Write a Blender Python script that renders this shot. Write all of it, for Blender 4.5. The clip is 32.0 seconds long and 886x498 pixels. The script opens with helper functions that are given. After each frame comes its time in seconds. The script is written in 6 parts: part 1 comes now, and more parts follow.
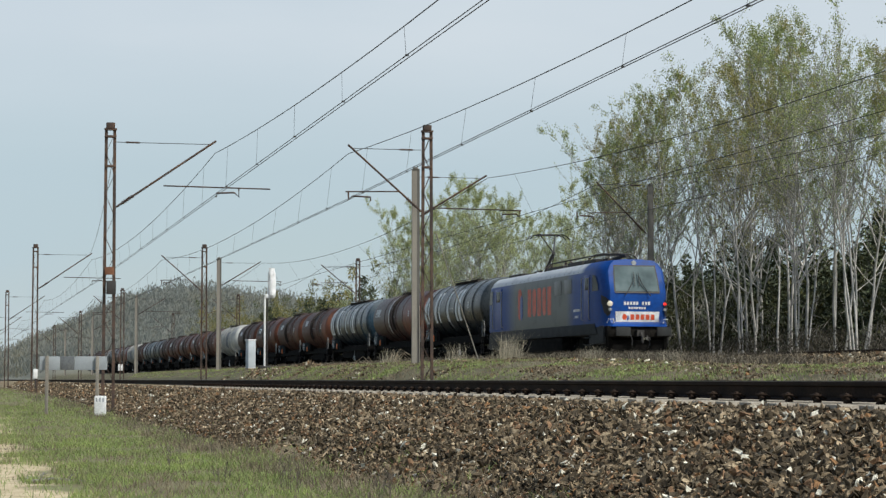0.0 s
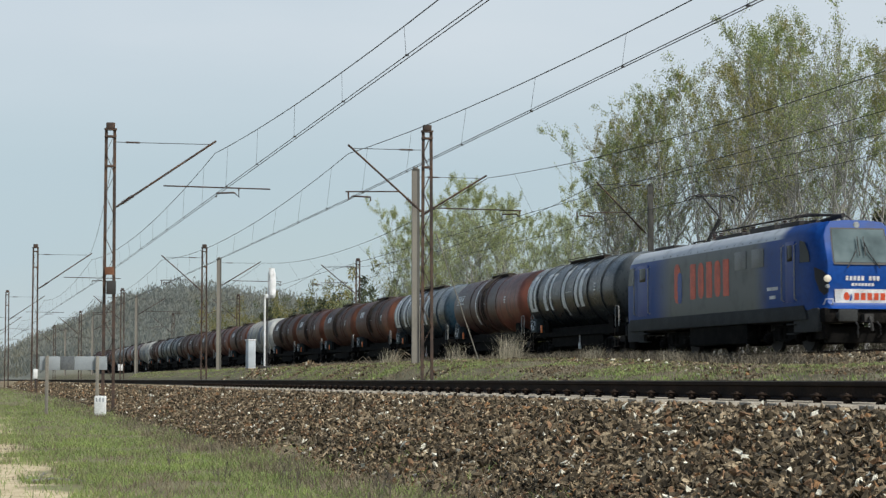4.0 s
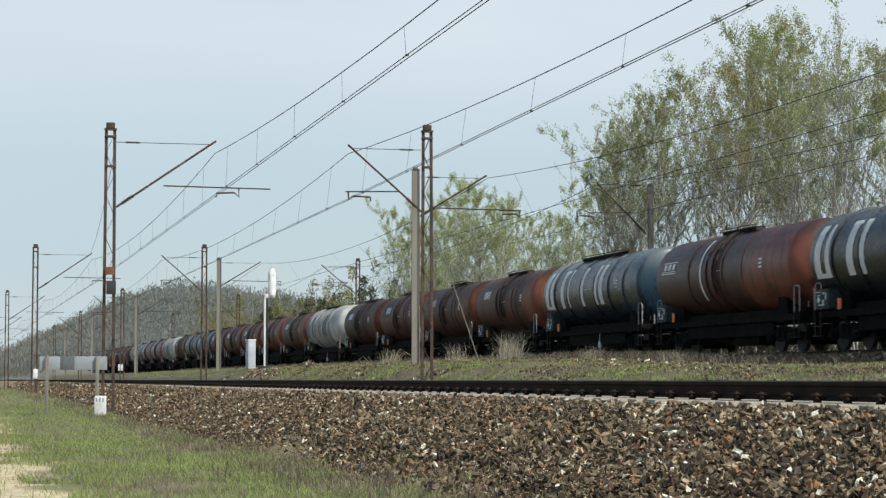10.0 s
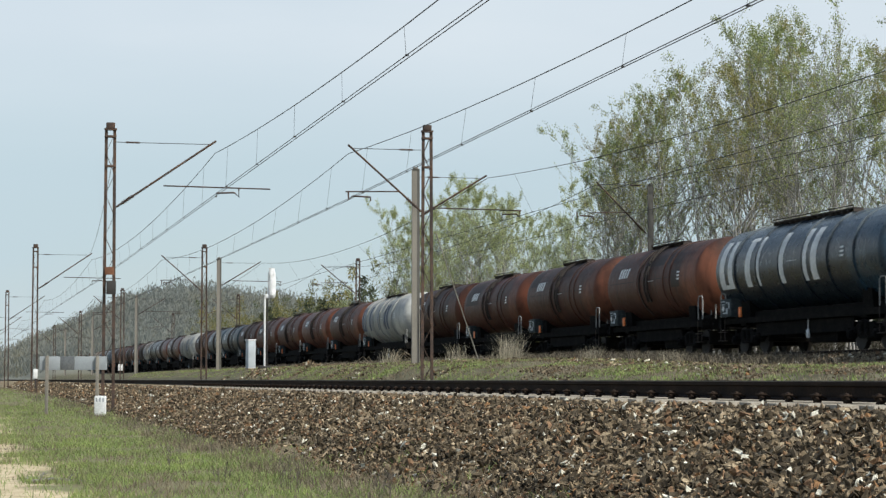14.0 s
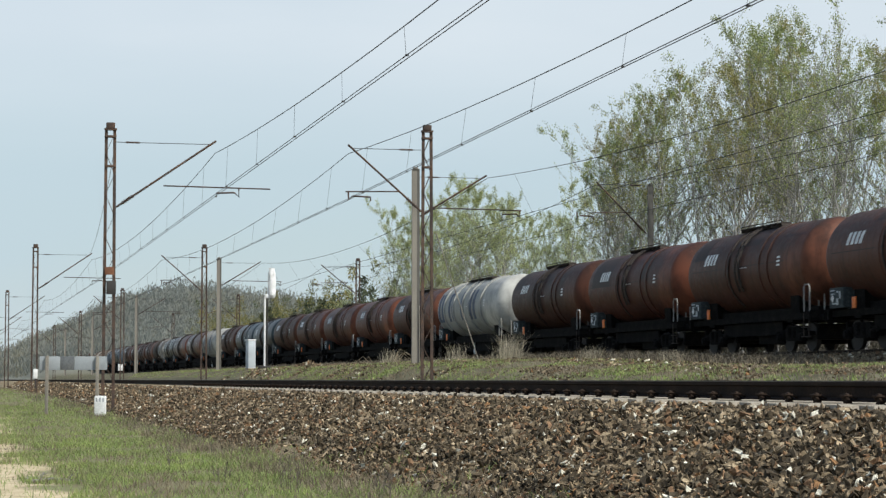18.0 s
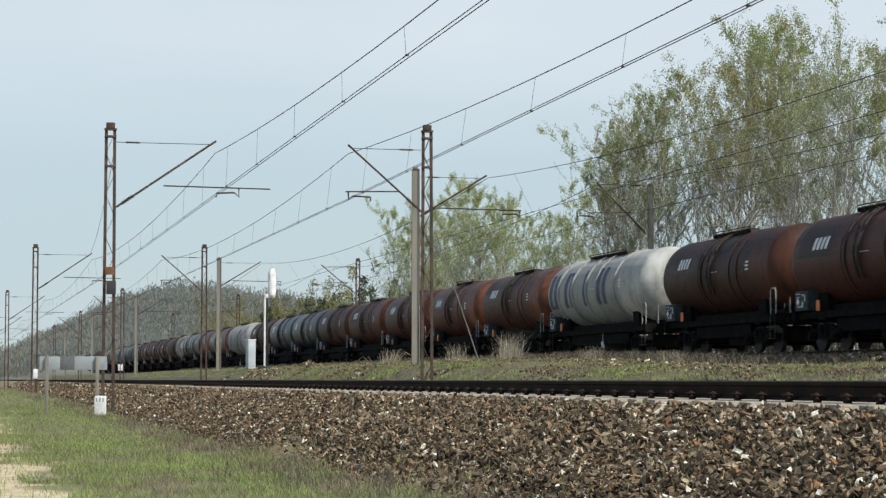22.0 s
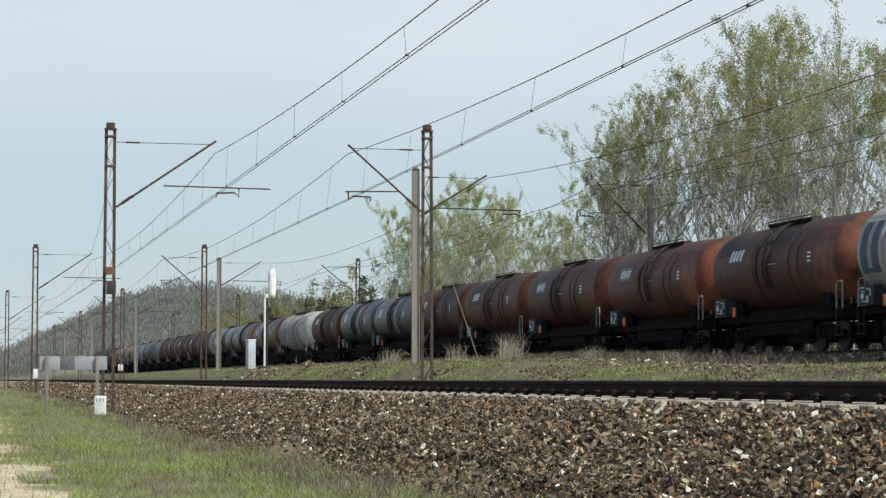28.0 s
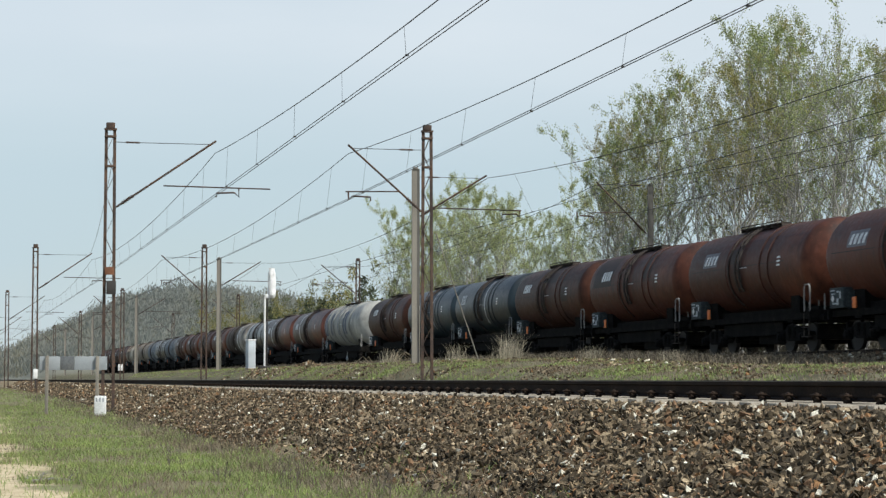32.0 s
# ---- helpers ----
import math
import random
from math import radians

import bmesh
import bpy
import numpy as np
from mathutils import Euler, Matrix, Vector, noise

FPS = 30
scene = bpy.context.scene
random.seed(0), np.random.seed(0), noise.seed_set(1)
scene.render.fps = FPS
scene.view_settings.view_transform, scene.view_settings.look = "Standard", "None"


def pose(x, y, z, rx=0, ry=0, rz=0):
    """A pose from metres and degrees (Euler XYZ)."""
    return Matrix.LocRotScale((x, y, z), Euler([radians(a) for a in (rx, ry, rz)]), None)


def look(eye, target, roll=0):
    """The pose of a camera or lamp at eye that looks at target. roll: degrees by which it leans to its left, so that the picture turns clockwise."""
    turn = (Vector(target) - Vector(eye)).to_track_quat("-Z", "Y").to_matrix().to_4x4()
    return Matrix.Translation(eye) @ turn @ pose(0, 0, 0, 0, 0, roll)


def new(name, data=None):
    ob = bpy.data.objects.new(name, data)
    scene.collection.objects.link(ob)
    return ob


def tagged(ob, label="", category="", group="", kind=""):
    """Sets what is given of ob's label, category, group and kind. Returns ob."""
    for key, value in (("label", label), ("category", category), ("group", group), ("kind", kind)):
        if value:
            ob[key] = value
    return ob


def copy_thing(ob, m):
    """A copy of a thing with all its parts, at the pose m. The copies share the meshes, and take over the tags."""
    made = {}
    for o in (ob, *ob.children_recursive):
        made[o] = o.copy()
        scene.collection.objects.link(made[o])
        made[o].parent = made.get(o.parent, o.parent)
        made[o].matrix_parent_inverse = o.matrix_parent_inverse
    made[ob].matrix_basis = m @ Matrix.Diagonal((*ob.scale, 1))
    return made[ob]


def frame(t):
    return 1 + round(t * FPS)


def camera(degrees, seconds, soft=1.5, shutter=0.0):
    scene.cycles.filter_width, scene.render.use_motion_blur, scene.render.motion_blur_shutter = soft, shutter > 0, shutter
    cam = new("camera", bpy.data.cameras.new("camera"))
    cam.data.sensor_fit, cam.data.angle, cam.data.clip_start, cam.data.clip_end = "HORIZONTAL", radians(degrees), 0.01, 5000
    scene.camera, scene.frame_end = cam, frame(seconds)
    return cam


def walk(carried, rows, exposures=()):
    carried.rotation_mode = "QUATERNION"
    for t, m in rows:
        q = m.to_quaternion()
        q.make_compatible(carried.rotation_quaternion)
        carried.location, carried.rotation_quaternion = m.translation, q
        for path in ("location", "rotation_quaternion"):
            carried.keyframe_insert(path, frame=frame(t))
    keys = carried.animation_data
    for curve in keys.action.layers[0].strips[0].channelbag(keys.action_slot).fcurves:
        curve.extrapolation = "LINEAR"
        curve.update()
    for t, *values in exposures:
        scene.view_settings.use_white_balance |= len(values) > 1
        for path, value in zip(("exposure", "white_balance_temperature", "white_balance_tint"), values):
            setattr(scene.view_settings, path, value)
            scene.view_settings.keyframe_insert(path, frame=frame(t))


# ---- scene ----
# ---- camera: it stands still, a little above the near rail ----
EYE = Vector((0.0, 0.0, 0.05))
YAW, PITCH = radians(13.3576), radians(3.6197)
AHEAD = Vector((math.sin(YAW) * math.cos(PITCH), math.cos(YAW) * math.cos(PITCH), math.sin(PITCH)))
cam = camera(24.245, 32.0, soft=1.35, shutter=0.5)
walk(cam, [(0.0, look(EYE, EYE + AHEAD)), (32.0, look(EYE, EYE + AHEAD))], exposures=[(0.0, 0.0, 6400, 6), (3.0, 0.0, 6400, 6), (7.1, 0.06, 6400, 6), (8.2, 0.15, 6400, 6), (32.0, 0.15, 6400, 6)])

# ---- world and sun ----
SUN_ELEV, SUN_AZ = radians(50), radians(140)      # azimuth clockwise from +Y


def make_world():
    w = bpy.data.worlds.new("sky")
    scene.world = w
    w.use_nodes = True
    nt = w.node_tree
    nt.nodes.clear()
    out = nt.nodes.new("ShaderNodeOutputWorld")
    bg = nt.nodes.new("ShaderNodeBackground")
    sky = nt.nodes.new("ShaderNodeTexSky")
    sky.sky_type, sky.sun_disc = "NISHITA", False
    sky.sun_elevation, sky.sun_rotation = SUN_ELEV, SUN_AZ
    sky.air_density, sky.dust_density = 1.15, 0.9
    gain = nt.nodes.new("ShaderNodeVectorMath")
    gain.operation = "SCALE"
    gain.inputs["Scale"].default_value = 0.10
    nt.links.new(sky.outputs[0], gain.inputs[0])
    # thin veil of cloud, broken by slow noise
    tc = nt.nodes.new("ShaderNodeTexCoord")
    mp = nt.nodes.new("ShaderNodeMapping")
    mp.inputs["Scale"].default_value = (2.2, 2.2, 9.0)
    mp.inputs["Location"].default_value = (0.3, 0.1, 0.35)
    nz = nt.nodes.new("ShaderNodeTexNoise")
    nz.inputs["Scale"].default_value, nz.inputs["Detail"].default_value, nz.inputs["Roughness"].default_value = 1.3, 6, 0.5
    rp = nt.nodes.new("ShaderNodeValToRGB")
    rp.color_ramp.elements[0].position, rp.color_ramp.elements[0].color = 0.36, (0.80, 0.80, 0.80, 1)
    rp.color_ramp.elements[1].position, rp.color_ramp.elements[1].color = 0.64, (1.0, 1.0, 1.0, 1)
    mix = nt.nodes.new("ShaderNodeMix")
    mix.data_type = "RGBA"
    # the veil is dense in the horizon haze, thinned overhead to lessen sky fill
    sep = nt.nodes.new("ShaderNodeSeparateXYZ")
    nt.links.new(tc.outputs["Generated"], sep.inputs[0])
    up = nt.nodes.new("ShaderNodeValToRGB")
    el = up.color_ramp.elements
    el[0].position, el[0].color = 0.0, (0.95, 0.95, 0.95, 1)
    el[1].position, el[1].color = 0.21, (0.95, 0.95, 0.95, 1)
    el.new(0.34).color = (0.10, 0.10, 0.10, 1)
    el.new(0.6).color = (0.02, 0.02, 0.02, 1)
    nt.links.new(sep.outputs["Z"], up.inputs["Fac"])
    # the veil's own colour: bluish low down, whiter above
    veil = nt.nodes.new("ShaderNodeValToRGB")
    ve = veil.color_ramp.elements
    ve[0].position, ve[0].color = 0.0, (0.54, 0.61, 0.66, 1)
    ve[1].position, ve[1].color = 0.34, (0.76, 0.81, 0.86, 1)
    ve.new(0.06).color = (0.50, 0.60, 0.675, 1)
    ve.new(0.10).color = (0.52, 0.615, 0.69, 1)
    ve.new(0.165).color = (0.69, 0.735, 0.795, 1)
    nt.links.new(sep.outputs["Z"], veil.inputs["Fac"])
    nt.links.new(veil.outputs["Color"], mix.inputs["B"])
    tot = nt.nodes.new("ShaderNodeMath")
    tot.operation, tot.use_clamp = "MULTIPLY", True
    nt.links.new(tc.outputs["Generated"], mp.inputs["Vector"])
    nt.links.new(mp.outputs[0], nz.inputs["Vector"])
    nt.links.new(nz.outputs["Fac"], rp.inputs["Fac"])
    nt.links.new(rp.outputs["Color"], tot.inputs[0])
    nt.links.new(up.outputs["Color"], tot.inputs[1])
    nt.links.new(tot.outputs[0], mix.inputs["Factor"])
    nt.links.new(gain.outputs[0], mix.inputs["A"])
    nt.links.new(mix.outputs["Result"], bg.inputs["Color"])
    bg.inputs["Strength"].default_value = 1.0
    nt.links.new(bg.outputs[0], out.inputs[0])


make_world()
sun = new("sun", bpy.data.lights.new("sun", "SUN"))
sun.data.energy, sun.data.angle, sun.data.color = 4.6, radians(0.6), (1.0, 0.95, 0.88)
SUN_DIR = Vector((math.sin(SUN_AZ) * math.cos(SUN_ELEV), math.cos(SUN_AZ) * math.cos(SUN_ELEV), math.sin(SUN_ELEV)))
sun.matrix_world = look(SUN_DIR * 100, (0, 0, 0))


# ---- mesh helpers ----
class Geo:
    """Vertices and faces of one mesh."""

    def __init__(self):
        self.v, self.f = [], []

    def add(self, verts, faces):
        n = len(self.v)
        self.v += [tuple(p) for p in verts]
        self.f += [tuple(i + n for i in q) for q in faces]
        return self

    def box(self, c, s, m=None, taper=1.0):
        hx, hy, hz = s[0] / 2, s[1] / 2, s[2] / 2
        p = [Vector((x * hx * (taper if z > 0 else 1), y * hy * (taper if z > 0 else 1), z * hz)) for z in (-1, 1) for y in (-1, 1) for x in (-1, 1)]
        if m is not None:
            p = [m @ q for q in p]
        c = Vector(c)
        return self.add([q + c for q in p], [(0, 2, 3, 1), (4, 5, 7, 6), (0, 1, 5, 4), (2, 6, 7, 3), (0, 4, 6, 2), (1, 3, 7, 5)])

    def rbox(self, c, s, b=0.02):
        """A box with chamfered edges."""
        bm = bmesh.new()
        bmesh.ops.create_cube(bm, size=1.0)
        for q in bm.verts:
            q.co = Vector((q.co.x * s[0], q.co.y * s[1], q.co.z * s[2])) + Vector(c)
        bmesh.ops.bevel(bm, geom=list(bm.edges), offset=min(b, min(s) * 0.45), segments=2, affect="EDGES", profile=0.6)
        bm.verts.index_update()
        self.add([q.co.copy() for q in bm.verts], [[q.index for q in fa.verts] for fa in bm.faces])
        bm.free()
        return self

    def tube(self, pts, r, n=8, cap=True, r1=None):
        pts = [Vector(p) for p in pts]
        rings, k = [], len(pts)
        for i, p in enumerate(pts):
            d = (pts[min(i + 1, k - 1)] - pts[max(i - 1, 0)]).normalized()
            a = d.cross(Vector((0, 0, 1)) if abs(d.z) < 0.9 else Vector((1, 0, 0))).normalized()
            b = a.cross(d)
            rr = r if r1 is None else r + (r1 - r) * i / (k - 1)
            rings.append([p + (a * math.cos(2 * math.pi * j / n) + b * math.sin(2 * math.pi * j / n)) * rr for j in range(n)])
        faces = [(i * n + j, i * n + (j + 1) % n, (i + 1) * n + (j + 1) % n, (i + 1) * n + j) for i in range(k - 1) for j in range(n)]
        if cap:
            faces += [tuple(range(n - 1, -1, -1)), tuple((k - 1) * n + j for j in range(n))]
        return self.add([q for g in rings for q in g], faces)

    def beam(self, a, b, w, h=None):
        """A straight bar of oblong section."""
        a, b, h = Vector(a), Vector(b), h or w
        d = b - a
        q = d.to_track_quat("Z", "Y").to_matrix()
        return self.box((a + b) / 2, (w, h, d.length), q)

    def lathe(self, prof, n=32, y0=0.0, axis="Y", cz=0.0):
        """prof: rows (along, radius), turned round the Y axis at height cz."""
        vs = []
        for a, r in prof:
            for j in range(n):
                t = 2 * math.pi * j / n
                vs.append((r * math.cos(t), y0 + a, cz + r * math.sin(t)) if axis == "Y" else
                          ((y0 + a, r * math.cos(t), cz + r * math.sin(t)) if axis == "X" else (r * math.cos(t), r * math.sin(t), cz + a)))
        k = len(prof)
        fs = [(i * n + j, (i + 1) * n + j, (i + 1) * n + (j + 1) % n, i * n + (j + 1) % n) for i in range(k - 1) for j in range(n)]
        fs += [tuple(range(n)), tuple((k - 1) * n + j for j in range(n - 1, -1, -1))]
        return self.add(vs, fs)

    def loft(self, rings, closed=True, cap=True):
        n = len(rings[0])
        m = n if closed else n - 1
        fs = [(i * n + j, i * n + (j + 1) % n, (i + 1) * n + (j + 1) % n, (i + 1) * n + j) for i in range(len(rings) - 1) for j in range(m)]
        if cap and closed:
            fs += [tuple(range(n - 1, -1, -1)), tuple((len(rings) - 1) * n + j for j in range(n))]
        return self.add([p for g in rings for p in g], fs)

    def mesh(self, name, mat, smooth=35):
        me = bpy.data.meshes.new(name)
        me.from_pydata(self.v, [], self.f)
        if smooth:
            me.polygons.foreach_set("use_smooth", [True] * len(me.polygons))
            me.set_sharp_from_angle(angle=radians(smooth))
        if mat:
            me.materials.append(mat)
        me.update()
        return me


def part(name, geo, mat, parent=None, label="", smooth=35, at=None):
    me = geo if isinstance(geo, bpy.types.Mesh) else geo.mesh(name, mat, smooth)
    ob = new(name, me)
    if at is not None:
        ob.matrix_basis = at
    if parent is not None:
        ob.parent = parent
    if label:
        ob["label"] = label
    return ob


def thing(name, at, label, category, group="", kind=""):
    ob = new(name)
    ob.empty_display_size = 0.3
    ob.matrix_basis = at
    return tagged(ob, label, category, group, kind)


def soup(name, verts, faces, mat, smooth=False):
    """One mesh from arrays: verts (n,3), faces (m,3) or (m,4)."""
    me = bpy.data.meshes.new(name)
    verts, faces = np.asarray(verts, np.float32), np.asarray(faces, np.int32)
    k = faces.shape[1]
    me.vertices.add(len(verts))
    me.vertices.foreach_set("co", verts.ravel())
    me.loops.add(faces.size)
    me.loops.foreach_set("vertex_index", faces.ravel())
    me.polygons.add(len(faces))
    me.polygons.foreach_set("loop_start", np.arange(0, faces.size, k, dtype=np.int32))
    me.polygons.foreach_set("use_smooth", np.full(len(faces), bool(smooth)))
    me.update(calc_edges=True)
    if mat:
        me.materials.append(mat)
    return me


# ---- materials ----
def material(name, base, rough=0.7, metal=0.0, dark=None, light=None, scale=3.0, fine=40.0, bump=0.25, amount=0.6, island=None, obj=None, streak=0.0, spec=0.5, trans=0.0):
    """Principled surface: a base colour, blotches towards dark and light at two scales, bump. island: colours picked per piece; obj: value spread per object."""
    m = bpy.data.materials.new(name)
    m.use_nodes = True
    nt = m.node_tree
    N, L = nt.nodes, nt.links
    b = N["Principled BSDF"]
    b.inputs["Roughness"].default_value, b.inputs["Metallic"].default_value = rough, metal
    b.inputs["Specular IOR Level"].default_value = spec
    dark = dark or tuple(c * 0.55 for c in base)
    light = light or tuple(min(1, c * 1.35) for c in base)
    tc = N.new("ShaderNodeTexCoord")
    mp = N.new("ShaderNodeMapping")
    L.new(tc.outputs["Object"], mp.inputs["Vector"])
    if streak:
        mp.inputs["Scale"].default_value = (1, 1, streak)
    n1, n2 = N.new("ShaderNodeTexNoise"), N.new("ShaderNodeTexNoise")
    n1.inputs["Scale"].default_value, n1.inputs["Detail"].default_value = scale, 5
    n2.inputs["Scale"].default_value, n2.inputs["Detail"].default_value = fine, 3
    L.new(mp.outputs[0], n1.inputs["Vector"])
    L.new(tc.outputs["Object"], n2.inputs["Vector"])
    add = N.new("ShaderNodeMath")
    add.operation = "MULTIPLY_ADD"
    add.inputs[1].default_value = 0.45
    L.new(n2.outputs["Fac"], add.inputs[0])
    sc = N.new("ShaderNodeMath")
    sc.operation = "MULTIPLY"
    sc.inputs[1].default_value = 0.55
    L.new(n1.outputs["Fac"], sc.inputs[0])
    L.new(sc.outputs[0], add.inputs[2])
    rp = N.new("ShaderNodeValToRGB")
    e = rp.color_ramp.elements
    e[0].position, e[0].color = 0.5 - 0.22 * amount - 0.06, (*dark, 1)
    e[1].position, e[1].color = 0.5 + 0.22 * amount + 0.06, (*light, 1)
    mid = e.new(0.5)
    mid.color = (*base, 1)
    L.new(add.outputs[0], rp.inputs["Fac"])
    colour = rp.outputs["Color"]
    if island:
        g = N.new("ShaderNodeNewGeometry")
        r2 = N.new("ShaderNodeValToRGB")
        r2.color_ramp.interpolation = "CONSTANT" if len(island) > 3 else "LINEAR"
        ee = r2.color_ramp.elements
        ee[0].position, ee[0].color = island[0][0], (*island[0][1], 1)
        ee[1].position, ee[1].color = island[1][0], (*island[1][1], 1)
        for pos, col in island[2:]:
            ee.new(pos).color = (*col, 1)
        if obj == "stone":
            oi = N.new("ShaderNodeObjectInfo")
            L.new(oi.outputs["Random"], r2.inputs["Fac"])
        else:
            L.new(g.outputs["Random Per Island"], r2.inputs["Fac"])
        mx = N.new("ShaderNodeMix")
        mx.data_type, mx.blend_type = "RGBA", "MULTIPLY"
        mx.inputs["Factor"].default_value = 1.0
        L.new(colour, mx.inputs["A"])
        L.new(r2.outputs["Color"], mx.inputs["B"])
        colour = mx.outputs["Result"]
    elif obj:
        oi = N.new("ShaderNodeObjectInfo")
        hs = N.new("ShaderNodeHueSaturation")
        mr = N.new("ShaderNodeMapRange")
        mr.inputs["To Min"].default_value, mr.inputs["To Max"].default_value = 1 - obj, 1 + obj
        L.new(oi.outputs["Random"], mr.inputs["Value"])
        L.new(mr.outputs[0], hs.inputs["Value"])
        L.new(colour, hs.inputs["Color"])
        colour = hs.outputs["Color"]
    L.new(colour, b.inputs["Base Color"])
    if bump:
        bp = N.new("ShaderNodeBump")
        bp.inputs["Strength"].default_value, bp.inputs["Distance"].default_value = bump, 0.02
        L.new(add.outputs[0], bp.inputs["Height"])
        L.new(bp.outputs[0], b.inputs["Normal"])
    if trans:
        tr = N.new("ShaderNodeBsdfTranslucent")
        ms = N.new("ShaderNodeMixShader")
        ms.inputs[0].default_value = trans
        L.new(colour, tr.inputs["Color"])
        L.new(b.outputs[0], ms.inputs[1])
        L.new(tr.outputs[0], ms.inputs[2])
        L.new(ms.outputs[0], N["Material Output"].inputs["Surface"])
    return m


def glowing(name, colour, strength):
    m = bpy.data.materials.new(name)
    m.use_nodes = True
    b = m.node_tree.nodes["Principled BSDF"]
    b.inputs["Base Color"].default_value = (*colour, 1)
    b.inputs["Emission Color"].default_value = (*colour, 1)
    b.inputs["Emission Strength"].default_value = strength
    return m


RUST = material("rusty_steel", (0.17, 0.075, 0.04), 0.85, 0.2, dark=(0.06, 0.032, 0.022), light=(0.30, 0.14, 0.07), scale=2.5, fine=30)
MAST_STEEL = material("mast_steel", (0.062, 0.042, 0.033), 0.9, 0.0, dark=(0.024, 0.02, 0.018), light=(0.17, 0.09, 0.05), scale=1.2, fine=25)
DARK_STEEL = material("dark_steel", (0.045, 0.042, 0.04), 0.7, 0.3, scale=3, fine=30)
RAIL_SIDE = material("rail_rust", (0.026, 0.018, 0.014), 0.85, 0.1, dark=(0.014, 0.011, 0.01), light=(0.05, 0.034, 0.024), scale=2.0, fine=50, spec=0.1)
RAIL_TOP = material("rail_head", (0.09, 0.075, 0.065), 0.5, 0.6, scale=2, fine=30, bump=0.05)
CONCRETE = material("concrete", (0.36, 0.32, 0.26), 0.9, dark=(0.20, 0.17, 0.13), light=(0.48, 0.44, 0.37), scale=3, fine=60)
POLE_CONCRETE = material("pole_concrete", (0.235, 0.215, 0.18), 0.9, dark=(0.13, 0.115, 0.095), light=(0.34, 0.315, 0.27), scale=1.0, fine=40, streak=0.2)
# near-black: grime, with the shade beneath the train put into the colour
UNDER = material("grimy_shaded_underframe", (0.008, 0.0075, 0.007), 0.95, 0.0, dark=(0.004, 0.004, 0.0035), light=(0.022, 0.019, 0.016), scale=2.5, fine=20, spec=0.1)
WHEEL = material("wheel_steel", (0.025, 0.022, 0.02), 0.7, 0.3, scale=4, fine=30)
WHITE_PAINT = material("white_paint", (0.75, 0.75, 0.74), 0.6, scale=4, fine=40, dark=(0.50, 0.49, 0.46), bump=0.1, amount=0.9)
# the pale grey paint again, darkened for the board's shaded side
BOARD_GREY = material("shaded_board_grey", (0.32, 0.345, 0.36), 0.7, scale=1.5, fine=30, dark=(0.24, 0.26, 0.27), bump=0.08, amount=0.9)
GREY_PAINT = material("pale_grey_paint", (0.46, 0.50, 0.53), 0.6, scale=1.5, fine=30, dark=(0.36, 0.39, 0.41), bump=0.08, amount=0.9)
STONE_COL = [(0.0, (0.42, 0.38, 0.34)), (0.18, (0.85, 0.74, 0.62)), (0.32, (1.2, 0.86, 0.68)), (0.40, (0.60, 0.56, 0.52)), (0.55, (1.15, 1.02, 0.88)), (0.68, (0.32, 0.30, 0.29)), (0.77, (1.6, 1.46, 1.3)), (0.90, (2.5, 2.3, 2.05)), (0.945, (1.6, 1.05, 0.7)), (0.965, (3.9, 4.3, 4.8))]
BALLAST = material("ballast_stone", (0.140, 0.120, 0.088), 0.95, dark=(0.052, 0.044, 0.034), light=(0.31, 0.27, 0.205), scale=12, fine=120, bump=0.1, spec=0.15, island=STONE_COL)
BALLAST_ONE = material("ballast_stone_single", (0.140, 0.120, 0.088), 0.95, dark=(0.052, 0.044, 0.034), light=(0.31, 0.27, 0.205), scale=12, fine=120, bump=0.1, spec=0.15, island=STONE_COL, obj="stone")
WIRE = material("copper_wire", (0.05, 0.05, 0.05), 0.6, 0.5, bump=0)
INSUL = material("brown_porcelain", (0.05, 0.03, 0.024), 0.6, scale=8, bump=0)
BARK = material("birch_bark", (0.42, 0.40, 0.37), 0.9, dark=(0.06, 0.053, 0.045), light=(0.54, 0.52, 0.485), scale=2.2, fine=14, streak=2.4, bump=0.4, amount=1.5)
TWIG = material("twig_bark", (0.25, 0.235, 0.21), 0.9, dark=(0.10, 0.09, 0.078), light=(0.50, 0.475, 0.43), scale=0.8, fine=12, bump=0, amount=1.2)
LEAF = material("young_leaf", (0.32, 0.365, 0.165), 0.7, scale=0.3, fine=6, bump=0, trans=0.45, spec=0.2, island=[(0.0, (0.65, 0.75, 0.75)), (1.0, (1.35, 1.25, 1.1))])
LEAF_PALE = material("pale_spring_leaf", (0.42, 0.46, 0.24), 0.7, scale=0.3, fine=6, bump=0, trans=0.5, spec=0.2, island=[(0.0, (0.7, 0.78, 0.78)), (1.0, (1.3, 1.2, 1.1))])
LEAF_OLIVE = material("olive_bud_leaf", (0.34, 0.325, 0.135), 0.7, scale=0.3, fine=6, bump=0, trans=0.45, spec=0.2, island=[(0.0, (0.65, 0.7, 0.75)), (1.0, (1.3, 1.2, 1.1))])
# ---- the ground: one sheet with the embankment, the berm and the far hill ----
ZT = 0.95                    # rail head of the goods track
NEAR, SECOND, GOODS = 8.35, 12.65, 27.5     # centre lines
GAUGE = 0.7535


def smooth(a, b, v):
    t = min(1.0, max(0.0, (v - a) / (b - a)))
    return t * t * (3 - 2 * t)


def lerp_profile(rows, v):
    if v <= rows[0][0]:
        return rows[0][1]
    for (a, za), (b, zb) in zip(rows, rows[1:]):
        if v <= b:
            return za + (zb - za) * (v - a) / (b - a)
    return rows[-1][1]


